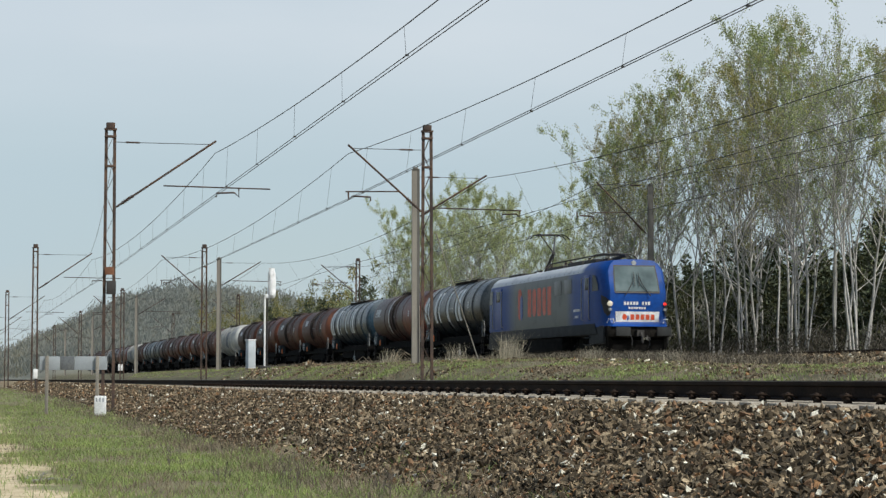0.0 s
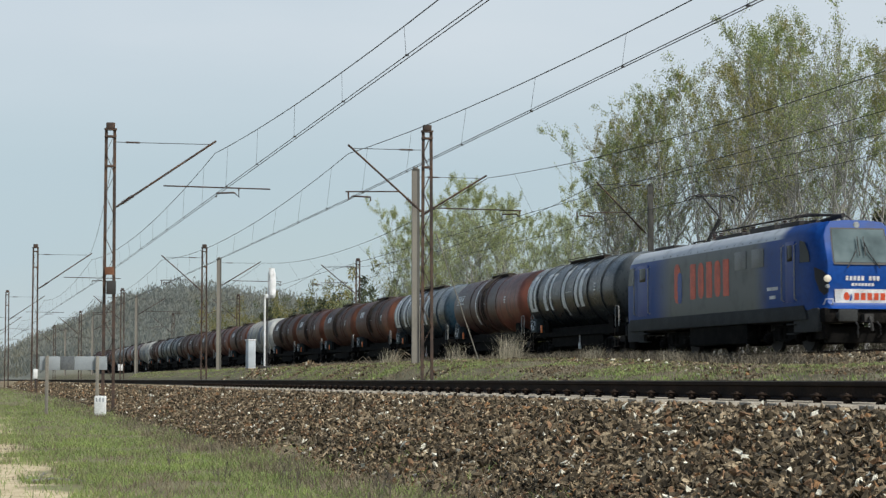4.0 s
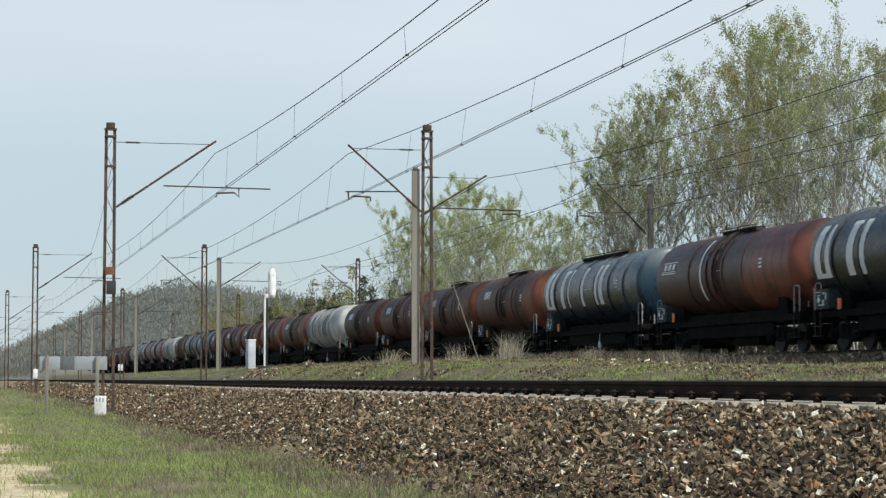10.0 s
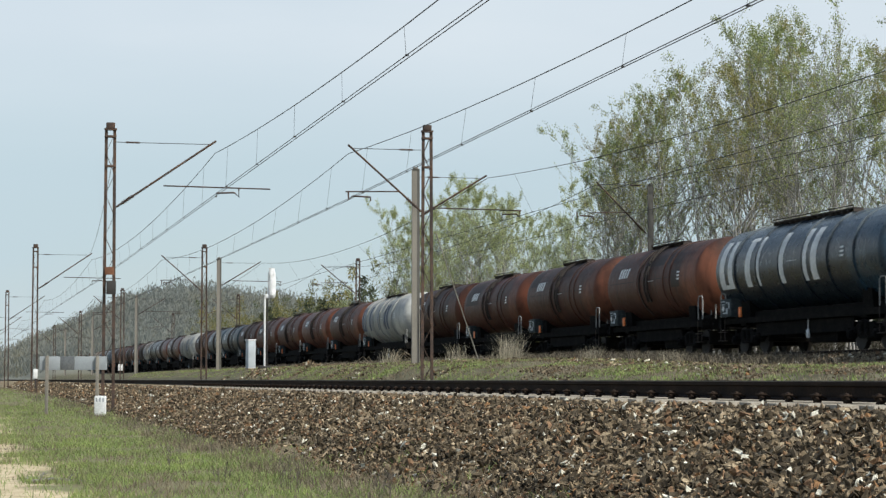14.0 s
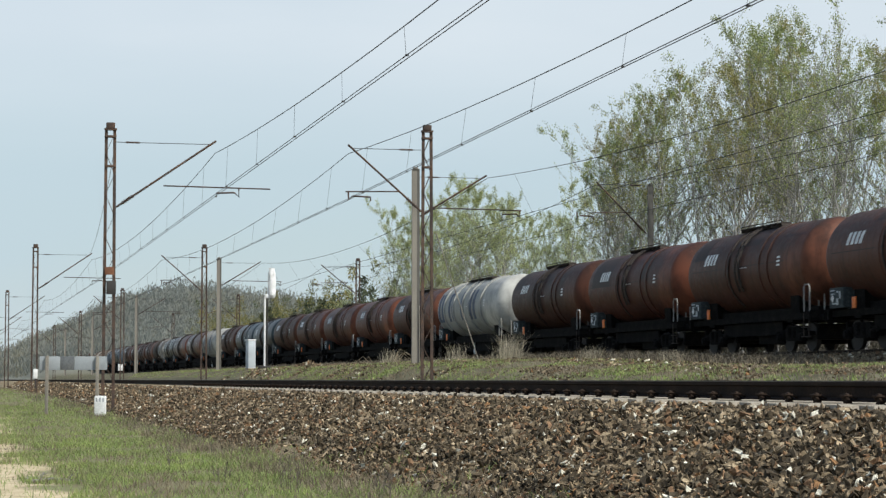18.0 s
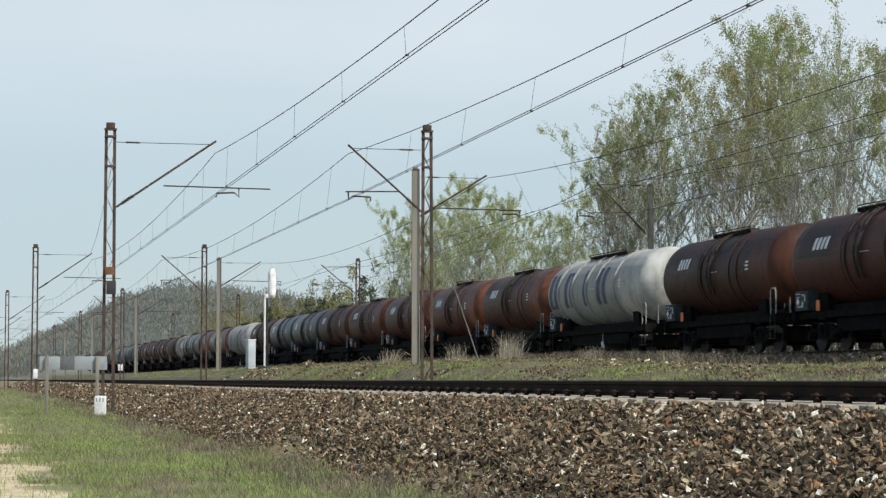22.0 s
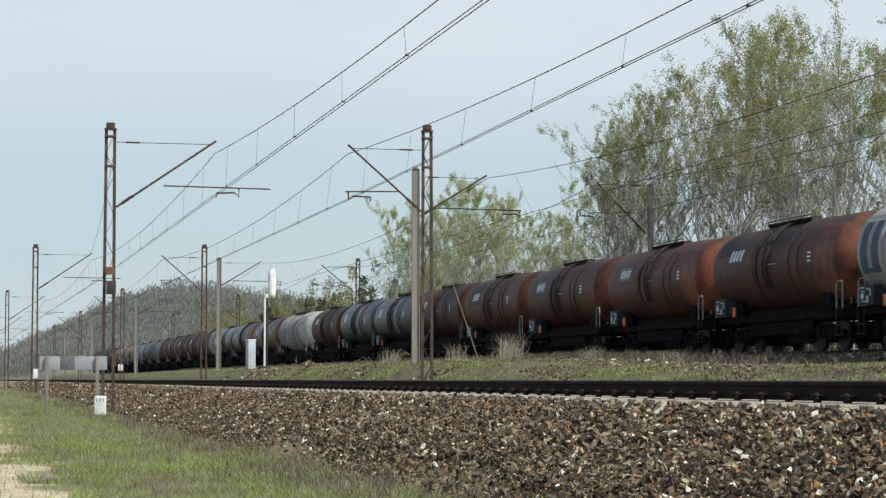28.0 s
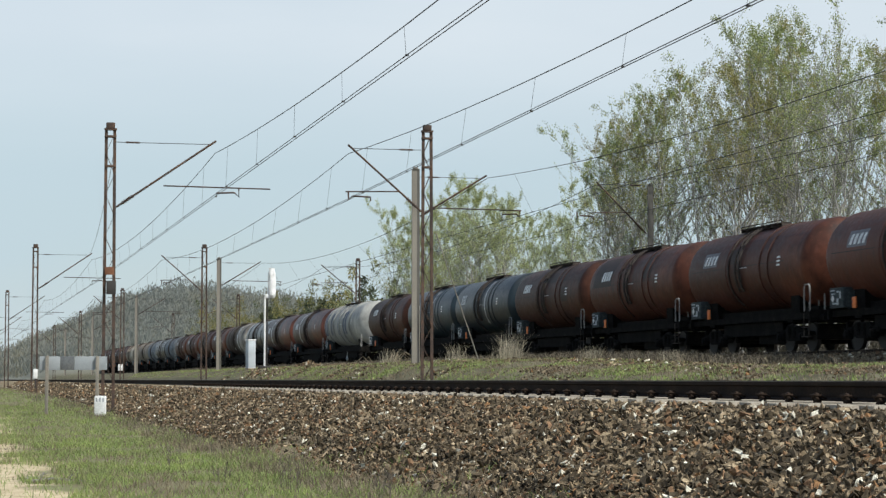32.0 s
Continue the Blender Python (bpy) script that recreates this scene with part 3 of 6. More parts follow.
PAINTS = {
    # reds: the end colour is fresher paint with sunlit orange put in
    "red": tank_paint("rust_red_tank", (0.084, 0.036, 0.025), (0.20, 0.076, 0.044), 0.5, (0.024, 0.015, 0.012), (0.034, 0.025, 0.022), spec=0.16),
    "fresh": tank_paint("red_oxide_tank", (0.104, 0.038, 0.026), (0.25, 0.086, 0.046), 0.48, (0.035, 0.02, 0.016), (0.045, 0.028, 0.024), spec=0.16),
    "oec": tank_paint("dark_maroon_tank", (0.062, 0.026, 0.020), (0.185, 0.060, 0.038), 0.42, (0.022, 0.013, 0.012), (0.030, 0.022, 0.02), (-1.8, -2.6), spec=0.35),
    # charcoal and navy: the pale top is sky sheen put into the colour
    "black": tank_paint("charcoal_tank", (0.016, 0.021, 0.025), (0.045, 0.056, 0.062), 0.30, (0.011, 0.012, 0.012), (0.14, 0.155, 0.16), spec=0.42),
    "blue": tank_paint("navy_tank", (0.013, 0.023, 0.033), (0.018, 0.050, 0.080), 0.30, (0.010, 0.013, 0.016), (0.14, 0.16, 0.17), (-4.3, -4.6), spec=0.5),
    "steel": tank_paint("slate_blue_tank", (0.016, 0.031, 0.042), (0.020, 0.042, 0.058), 0.40, (0.026, 0.028, 0.032), (0.05, 0.055, 0.06), spec=0.4),
    "white": tank_paint("off_white_tank", (0.33, 0.33, 0.305), (0.50, 0.495, 0.46), 0.55, (0.19, 0.185, 0.165), (0.29, 0.285, 0.265), (-3.6, -4.0), spec=0.3),
    "graf": tank_paint("streaked_grey_tank", (0.07, 0.058, 0.05), (0.40, 0.38, 0.34), 0.6, (0.04, 0.03, 0.03), (0.08, 0.07, 0.065), (-0.5, -3.0)),
    "beige": tank_paint("beige_tank", (0.30, 0.27, 0.22), (0.46, 0.43, 0.36), 0.6, (0.14, 0.10, 0.08), (0.18, 0.15, 0.13)),
    "grey": tank_paint("blue_grey_tank", (0.16, 0.19, 0.22), (0.40, 0.42, 0.42), 0.55, (0.07, 0.07, 0.07), (0.09, 0.09, 0.09), (-4.2, -4.8)),
}
LETTER_WHITE = material("lettering_white", (0.74, 0.75, 0.74), 0.6, scale=3, fine=12, dark=(0.50, 0.50, 0.48), bump=0, amount=1.2)
LETTER_BLUE = material("lettering_navy", (0.05, 0.075, 0.13), 0.6, scale=3, fine=12, bump=0)
ORANGE = material("orange_plate", (0.75, 0.18, 0.03), 0.6, scale=6, bump=0)
BOARD = material("data_board", (0.045, 0.055, 0.058), 0.8, scale=8, fine=30, light=(0.10, 0.115, 0.115), spec=0.2)
RAILING = material("railing_paint", (0.30, 0.295, 0.28), 0.6, scale=6)
RAILING_DARK = material("railing_grimy", (0.046, 0.035, 0.028), 0.8, scale=6)
SOOT = material("dark_brown_repaint", (0.035, 0.022, 0.018), 0.6, scale=1.4, fine=12, dark=(0.022, 0.016, 0.014), light=(0.062, 0.032, 0.024), bump=0.05, amount=0.8, spec=0.3)
PATCH_GREY = material("grey_patch_paint", (0.16, 0.155, 0.17), 0.6, scale=2, fine=14, bump=0, amount=1.0)


def wheelset_geo():
    g = Geo()
    for s in (-1, 1):
        x = s * 0.71
        prof = [(-0.065, 0.20), (-0.065, 0.38), (-0.06, 0.455), (0.05, 0.46), (0.065, 0.485), (0.07, 0.40), (0.03, 0.38), (0.02, 0.2), (0.05, 0.12), (0.05, 0.02)]
        g.lathe([(x - s * a, r) for a, r in prof], 24, axis="X")
    g.tube([(-1.0, 0, 0), (1.0, 0, 0)], 0.085, 10)
    return g


WHEELSET = wheelset_geo().mesh("wheelset", WHEEL)


def bogie_geo(base):
    """Pressed side frames with axle boxes, springs and bolster."""
    g = Geo()
    h = base / 2
    for s in (-1, 1):
        x = s * 1.0
        pts = [(-h - 0.32, 0.50), (-h - 0.32, 0.66), (-h + 0.25, 0.70), (-0.45, 0.82), (0.45, 0.82), (h - 0.25, 0.70), (h + 0.32, 0.66), (h + 0.32, 0.50), (h - 0.25, 0.52), (0.42, 0.34), (-0.42, 0.34), (-h + 0.25, 0.52)]
        a = [(x - 0.05, y, z) for y, z in pts]
        b = [(x + 0.05, y, z) for y, z in pts]
        g.loft([a, b])
        for e in (-1, 1):
            g.rbox((x + s * 0.07, e * h, 0.46), (0.20, 0.30, 0.28), 0.04)
            g.tube([(x + s * 0.12, e * h, 0.46), (x + s * 0.22, e * h, 0.46)], 0.10, 12)
            for q in (-0.24, 0.24):
                g.tube([(x + s * 0.05, e * h + q, 0.50), (x + s * 0.05, e * h + q, 0.66)], 0.065, 8)
        g.tube([(x + s * 0.06, -0.2, 0.42), (x + s * 0.06, -0.2, 0.78)], 0.07, 8)
        g.tube([(x + s * 0.06, 0.2, 0.42), (x + s * 0.06, 0.2, 0.78)], 0.07, 8)
    g.box((0, 0, 0.68), (2.0, 0.5, 0.24))
    # solid boxes in place of brake rigging, added to close see-through gaps
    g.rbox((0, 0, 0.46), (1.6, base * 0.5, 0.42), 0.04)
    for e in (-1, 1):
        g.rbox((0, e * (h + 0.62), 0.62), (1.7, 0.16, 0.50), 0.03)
    for e in (-1, 1):
        g.box((0, e * (h + 0.25), 0.58), (1.9, 0.10, 0.12))
        for s in (-1, 1):
            g.box((s * 0.72, e * (h - 0.52), 0.46), (0.10, 0.06, 0.34))
    return g


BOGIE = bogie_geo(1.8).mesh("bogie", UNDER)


def ring_profile(length, R, bands, deep=0.36):
    """Half profile of a tank with dished ends (deep: their depth); bands: proud hoops at y."""
    h = length / 2
    prof = []
    if deep > 0.5:
        # half-elliptical end
        for a in (2, 14, 26, 38, 50, 60, 69, 77, 84, 90):
            prof.append((-h + deep * (1 - math.cos(radians(a))), R * math.sin(radians(a))))
    else:
        # shallow dish, then a tight knuckle
        for t in (0.015, 0.25, 0.5, 0.7, 0.8):
            prof.append((-h + deep * t * t, R * t))
        kr = 0.20 * R
        for a in (15, 35, 55, 75, 90):
            prof.append((-h + deep * 0.64 + 0.22 * (1 - math.cos(radians(a))) + 0.02, R - kr + kr * math.sin(radians(a))))
    mid = []
    for y, w, d in sorted(bands):
        mid += [(y - w / 2 - 0.01, R), (y - w / 2, R + d), (y + w / 2, R + d), (y + w / 2 + 0.01, R)]
    return prof + mid + [(-a, r) for a, r in reversed(prof)]


def near_patch(y0, y1, a0, a1, R, cz, lift=0.012, slant=0.0, n=6):
    """A thin sheet lying on the tank's near side, between two heights given as angles (degrees above the axis)."""
    g = Geo()
    vs = []
    for i in range(n + 1):
        t = i / n
        a = radians(a0 + (a1 - a0) * t)
        for y in (y0, y1):
            vs.append((-(R + lift) * math.cos(a), y + slant * t, cz + (R + lift) * math.sin(a)))
    g.add(vs, [(2 * i, 2 * i + 1, 2 * i + 3, 2 * i + 2) for i in range(n)])
    return g


def merge(*gs):
    o = Geo()
    for g in gs:
        o.add(g.v, g.f)
    return o


def make_wagon(kind, label, paint, total, tank_len, R, cz, hoops, dome, mark, bigmark=None, white_bands=(), strut=True, rails=RAILING, deep=0.36, patches=(), group="tank wagons of the goods train"):
    """A bogie tank wagon, centred, its leading end towards -Y, rail at height 0."""
    w = thing("tank_wagon", pose(0, 0, 0), label, "tank wagon", group)
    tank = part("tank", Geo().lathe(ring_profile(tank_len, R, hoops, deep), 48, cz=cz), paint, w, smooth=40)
    h = total / 2 - 0.62
    # frame
    fr = Geo()
    for s in (-1, 1):
        fr.box((s * 1.12, 0, 1.12), (0.10, 2 * h, 0.20))
        fr.box((s * 0.35, 0, 1.10), (0.14, 2 * h, 0.22))
    for e in (-1, 1):
        fr.box((0, e * (h - 0.05), 1.10), (2.6, 0.12, 0.32))
        fr.box((0, e * (h - 1.9), 1.05), (2.3, 0.5, 0.2))
    fr.box((0, 0, 0.82), (0.5, 1.6, 0.35))
    fr.tube([(-0.75, -1.4, 0.75), (-0.75, 0.2, 0.75)], 0.2, 12)
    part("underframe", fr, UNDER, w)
    # web added to block the daylight between frame and tank
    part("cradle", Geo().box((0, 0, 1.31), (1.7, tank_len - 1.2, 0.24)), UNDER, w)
    # plain boxes and a side plate added to fill gaps below the frame
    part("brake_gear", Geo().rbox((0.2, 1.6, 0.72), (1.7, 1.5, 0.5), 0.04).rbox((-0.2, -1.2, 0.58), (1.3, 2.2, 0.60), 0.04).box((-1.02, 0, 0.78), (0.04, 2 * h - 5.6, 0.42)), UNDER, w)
    # saddles that carry the tank
    for e in (-1, 1):
        y = e * (tank_len / 2 - 2.1)
        prof = [(R * math.cos(radians(a)) * 1.005, cz + R * math.sin(radians(a)) * 1.005) for a in range(-135, -44, 15)] + [(1.0, 1.18), (-1.0, 1.18)]
        part("saddle", Geo().loft([[(x, y - 0.35, z) for x, z in prof], [(x, y + 0.35, z) for x, z in prof]]), UNDER, w)
    # bogies
    for e in (-1, 1):
        bg = part("bogie", BOGIE, None, w, at=pose(0, e * (h - 1.95), 0))
        for q in (-0.9, 0.9):
            part("wheelset", WHEELSET, None, bg, at=pose(0, q, 0.46))
    # buffers and couplings
    for e in (-1, 1):
        for s in (-1, 1):
            bu = Geo().tube([(s * 0.875, e * h, 1.06), (s * 0.875, e * (h + 0.4), 1.06)], 0.10, 10)
            bu.tube([(s * 0.875, e * (h + 0.58), 1.06), (s * 0.875, e * (h + 0.61), 1.06)], 0.225, 16)
            bu.tube([(s * 0.875, e * (h + 0.38), 1.06), (s * 0.875, e * (h + 0.6), 1.06)], 0.075, 10)
            part("buffer", bu, UNDER, w)
        part("coupling", Geo().tube([(0, e * h, 1.0), (0, e * (h + 0.6), 0.98)], 0.045, 6), UNDER, w)
    # walkway along the top with manhole lid and handrails
    if dome:
        y0, y1 = dome
        wk = Geo()
        top = cz + R
        for s in (-1, 1):
            wk.box((s * 0.42, (y0 + y1) / 2, top + 0.05), (0.32, y1 - y0, 0.03))
            for i in range(int((y1 - y0) / 0.45) + 1):
                wk.box((s * 0.42, y0 + 0.02 + i * 0.45, top - 0.01), (0.34, 0.04, 0.12))
            wk.tube([(s * 0.60, y0, top + 0.13), (s * 0.60, y1, top + 0.13)], 0.016, 5)
            for i in range(3):
                wk.tube([(s * 0.60, y0 + (y1 - y0) * i / 2, top + 0.02), (s * 0.60, y0 + (y1 - y0) * i / 2, top + 0.13)], 0.016, 5)
        part("walkway", wk, RAILING_DARK, w, "grimy grated walkway on the tank's top")
        lid = Geo().lathe([(0, 0.28), (0.14, 0.28), (0.15, 0.33), (0.20, 0.33), (0.24, 0.25), (0.26, 0.02)], 20, axis="Z", cz=top - 0.10)
        lid.v = [(x, y + (y0 + y1) / 2, z) for x, y, z in lid.v]
        part("manhole_lid", lid, RAILING_DARK, w)
    # ladder that wraps down the near side
    if strut:
        ld = Geo()
        yl = dome[0] + (dome[1] - dome[0]) * 0.5 if dome else 0
        for q in (-0.16, 0.16):
            ld.tube([(-(R + 0.07) * math.cos(radians(a)), yl + q, cz + (R + 0.07) * math.sin(radians(a))) for a in range(78, -31, -9)], 0.04, 5)
        for a in range(75, -28, -11):
            ld.tube([(-(R + 0.07) * math.cos(radians(a)), yl - 0.16, cz + (R + 0.07) * math.sin(radians(a))), (-(R + 0.07) * math.cos(radians(a)), yl + 0.16, cz + (R + 0.07) * math.sin(radians(a)))], 0.014, 4)
        part("ladder", ld, RAILING_DARK, w)
        pipe = Geo().tube([(-(R + 0.03) * math.cos(radians(a)), 0.9 + yl, cz + (R + 0.03) * math.sin(radians(a))) for a in range(88, -61, -12)], 0.03, 6)
        part("drain_pipe", pipe, RAILING_DARK, w)
    # end platforms with handrails
    for e in (-1, 1):
        y = e * (h - 0.3)
        part("end_platform", Geo().box((0, y, 1.27), (2.5, 0.6, 0.04)), UNDER, w)
        if e == -1 or kind in ("gat", "oec"):
            for dx, hh in ((-1.25, 0.78), (-0.75, 0.70)):
                hr = Geo().tube([(dx, y - 0.22, 1.25), (dx, y - 0.22, 1.25 + hh), (dx, y - 0.15, 1.32 + hh), (dx, y + 0.15, 1.32 + hh), (dx, y + 0.22, 1.25 + hh), (dx, y + 0.22, 1.25)], 0.024, 6)
                part("handrail", hr, rails, w)
            st = Geo()
            for zz in (0.45, 0.75):
                st.box((-1.28, y, zz), (0.18, 0.42, 0.025))
            for q in (-0.2, 0.2):
                st.tube([(-1.28, y + q, 0.45), (-1.28, y + q, 1.2)], 0.018, 5)
            part("footstep", st, RAILING_DARK, w)
    # data board and orange plate low on the near side
    bd = Geo().rbox((-1.12, h - 0.85, 1.58), (0.5, 0.98, 0.62), 0.02)
    bd.box((-1.1, h - 1.2, 1.25), (0.08, 0.08, 0.3)).box((-1.1, h - 0.5, 1.25), (0.08, 0.08, 0.3))
    b = part("data_board", bd, BOARD, w)
    for y, z, a, c in ((-1.22, 1.66, 0.09, 0.22), (-1.05, 1.76, 0.14, 0.06), (-1.03, 1.46, 0.14, 0.20), (-0.68, 1.80, 0.36, 0.03), (-0.72, 1.70, 0.26, 0.03), (-0.82, 1.40, 0.30, 0.04)):
        part("data_mark", Geo().box((-1.374, h + y + 0.1, z), (0.006, a, c)), GREY_PAINT, b, "small pale plain bar")
    part("hazard_label", Geo().box((-1.374, h - 0.58, 1.56), (0.006, 0.17, 0.17), Matrix.Rotation(radians(45), 3, "X")), LETTER_WHITE, b, "white diamond label")
    part("orange_plate", Geo().rbox((-1.33, h - 2.05, 1.40), (0.03, 0.26, 0.34), 0.01), ORANGE, w)
    # weld seam at half height, and squares of newer dark paint
    if patches:
        part("weld_seam", near_patch(-tank_len / 2 + 2.0, tank_len / 2 - 1.0, 3.0, 4.0, R, cz, 0.008, n=2), SOOT, tank, "dark horizontal weld seam")
    for y0, y1, a0, a1 in patches:
        part("paint_patch", near_patch(y0, y1, a0, a1, R, cz, 0.005, n=10), SOOT, tank, "square of newer dark brown paint")
    # company mark: plain light patches
    if mark:
        y, wd, a0, a1, style = mark
        if style == "patch":
            part("mark_patch", near_patch(y, y + wd, a0, a1, R, cz, 0.006), PATCH_GREY, tank, "grey rectangular patch under the mark")
            for i in range(4):
                part("mark_bar", near_patch(y + wd * (0.10 + 0.22 * i), y + wd * (0.10 + 0.22 * i + 0.13), a0 + 3, a1 - 5, R, cz, 0.012, -0.08), LETTER_WHITE, tank, "plain white bar")
        elif style == "bars":
            for i in range(4):
                part("mark_bar", near_patch(y + wd * (0.25 * i), y + wd * (0.25 * i + 0.17), a0, a1, R, cz, 0.010, -0.06), LETTER_WHITE, tank, "plain white bar")
        elif style == "box":
            for q0, q1, b0, b1 in ((0, 1, a1 - 1.6, a1), (0, 1, a0, a0 + 1.6), (0, 1, a0 + 3, a0 + 4.2), (0.1, 0.3, a0 + 6, a1 - 3), (0.4, 0.6, a0 + 6, a1 - 3), (0.7, 0.9, a0 + 6, a1 - 3)):
                part("mark_bar", near_patch(y + wd * q0, y + wd * q1, b0, b1, R, cz), LETTER_WHITE, tank, "plain white bar")
    if bigmark:
        y, pitch, wd, a0, a1, mat, flip = bigmark
        for i in range(4):
            yy = y - pitch * i
            gs = []
            for q, sl in ((0.0, 0.0), (0.5, 0.0)):
                gs.append(near_patch(yy - wd * (q + 0.30), yy - wd * q, a0, a1, R, cz, 0.012, -0.10))
            if i in (0, 1):
                gs.append(near_patch(yy - wd * 0.8, yy, a1 - 6 if i else a0, a1 if i else a0 + 6, R, cz, 0.012, -0.10, 2))
            if i == 2:
                gs = [near_patch(yy - wd * 0.62, yy - wd * 0.24, a0, a1, R, cz, 0.012, -0.10)]
            part("large_mark", merge(*gs), mat, tank, "large plain painted bars")
        vb = Geo().lathe([(0, 0.05), (0.04, 0.07), (0.24, 0.07), (0.30, 0.03)], 12, axis="Z", cz=0.42)
        vb.v = [(a - 1.05, c - 0.5, e) for a, c, e in vb.v]
        part("valve_cover", vb.tube([(-1.05, -0.5, 0.7), (-1.05, -0.5, 1.1)], 0.02, 6), LETTER_WHITE, w, "small white valve cover")
    for y, wd in white_bands:
        part("painted_band", near_patch(y, y + wd, 55, -40, R, cz, 0.02, n=16), LETTER_WHITE, tank, "pale painted band round the tank")
    # small stencils
    for y, wd, a0, a1 in ((-tank_len * 0.30, 0.28, -2, 0.5), (-tank_len * 0.30, 0.28, 3, 5.5), (-tank_len * 0.30, 0.28, 8, 10.5), (-0.6, 0.8, 1, 1.7)):
        part("stencil_mark", near_patch(y, y + wd, a0, a1, R, cz), LETTER_WHITE, tank, "small white stencil mark")
    return w


def hoops_even(n, span, w=0.14, d=0.05):
    return [(-span / 2 + span * i / (n - 1), w, d) for i in range(n)]


TRAIN = []      # (thing, s of its middle)


def put_wagon(proto, s, first):
    w = proto if first else copy_thing(proto, pose(0, 0, 0))
    TRAIN.append((w, s))
    return w


RED_HOOPS = [(-2.3, 0.14, 0.035), (-1.6, 0.14, 0.035), (1.5, 0.22, 0.02)]


def make_train():
    protos = {
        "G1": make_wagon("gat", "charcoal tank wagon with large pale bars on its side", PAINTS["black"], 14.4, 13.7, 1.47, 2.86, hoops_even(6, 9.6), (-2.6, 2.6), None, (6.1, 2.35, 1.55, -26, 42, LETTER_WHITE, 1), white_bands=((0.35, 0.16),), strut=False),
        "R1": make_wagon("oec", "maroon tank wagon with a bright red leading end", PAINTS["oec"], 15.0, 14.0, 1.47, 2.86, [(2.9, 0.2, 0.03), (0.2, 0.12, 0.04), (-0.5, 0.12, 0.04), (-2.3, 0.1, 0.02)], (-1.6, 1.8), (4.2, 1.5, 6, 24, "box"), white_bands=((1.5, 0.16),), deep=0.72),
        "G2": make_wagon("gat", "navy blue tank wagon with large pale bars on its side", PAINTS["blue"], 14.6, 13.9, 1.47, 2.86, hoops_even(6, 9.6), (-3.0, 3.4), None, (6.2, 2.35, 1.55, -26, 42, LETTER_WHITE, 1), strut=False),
        "RA": make_wagon("red", "rust-red tank wagon with a small white mark and dark repainted squares", PAINTS["red"], 12.1, 11.5, 1.45, 2.84, RED_HOOPS, (-1.6, 2.0), (2.45, 1.2, 11, 27, "bars"), deep=0.72, patches=((3.6, 4.7, 20, 62), (-1.2, 1.6, 32, 70))),
        "RB": make_wagon("red", "brown tank wagon with a small white mark under a dark band", PAINTS["red"], 12.1, 11.5, 1.45, 2.84, RED_HOOPS, (-1.6, 2.0), (2.6, 1.2, 11, 27, "bars"), deep=0.72, patches=((-2.9, 0.8, 24, 66), (0.9, 2.2, 40, 70), (-3.4, -2.5, -12, 14))),
        "RC": make_wagon("red", "red-brown tank wagon with a white mark on a dark square", PAINTS["fresh"], 12.1, 11.5, 1.45, 2.84, RED_HOOPS, (-1.6, 2.0), (2.45, 1.2, 11, 27, "bars"), deep=0.72, patches=((2.2, 4.6, 2, 58), (-2.6, -1.7, 6, 60))),
        "RP": make_wagon("red", "rust-red tank wagon with a grey patch on its side", PAINTS["fresh"], 12.1, 11.5, 1.45, 2.84, RED_HOOPS, (-1.6, 2.0), (2.3, 1.35, 8, 29, "patch"), deep=0.72, patches=((0.5, 1.2, 8, 30),)),
        "W": make_wagon("gat", "off-white ribbed tank wagon with large navy bars", PAINTS["white"], 14.6, 13.7, 1.47, 2.86, [(q, 0.16, 0.07) for q in (4.55, 2.5, 0.45, -0.9, -3.3)], (-2.4, 2.8), None, (6.05, 2.3, 1.5, -26, 36, LETTER_BLUE, 1), strut=False, deep=0.72),
        "D": make_wagon("red", "dark slate-blue tank wagon with grimy hoops", PAINTS["steel"], 12.1, 11.5, 1.45, 2.84, RED_HOOPS, (-1.6, 2.0), (3.2, 0.9, 6, 26, "bars"), white_bands=((-1.0, 0.1),)),
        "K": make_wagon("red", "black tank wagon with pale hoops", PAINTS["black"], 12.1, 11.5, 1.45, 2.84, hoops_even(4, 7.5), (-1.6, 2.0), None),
        "B": make_wagon("red", "maroon tank wagon with a pale painted band", PAINTS["oec"], 14.4, 13.6, 1.47, 2.86, [(0.2, 0.12, 0.04), (-0.5, 0.12, 0.04)], (-1.6, 1.8), (3.9, 1.1, 4, 22, "bars"), white_bands=((2.8, 0.25),)),
        "S": make_wagon("red", "grey tank wagon with rusty and pale streaks", PAINTS["graf"], 14.0, 13.3, 1.47, 2.86, hoops_even(5, 8.0), (-1.6, 1.8), None, white_bands=((-2.5, 0.5), (0.5, 0.4))),
        "Y": make_wagon("red", "blue-grey tank wagon with a pale leading end", PAINTS["grey"], 12.1, 11.4, 1.45, 2.84, hoops_even(3, 6.0), (-1.6, 1.8), None),
        "E": make_wagon("red", "beige ribbed tank wagon with rust stains", PAINTS["beige"], 12.3, 11.5, 1.45, 2.84, hoops_even(5, 7.0, 0.14, 0.06), (-1.6, 1.8), None),
    }
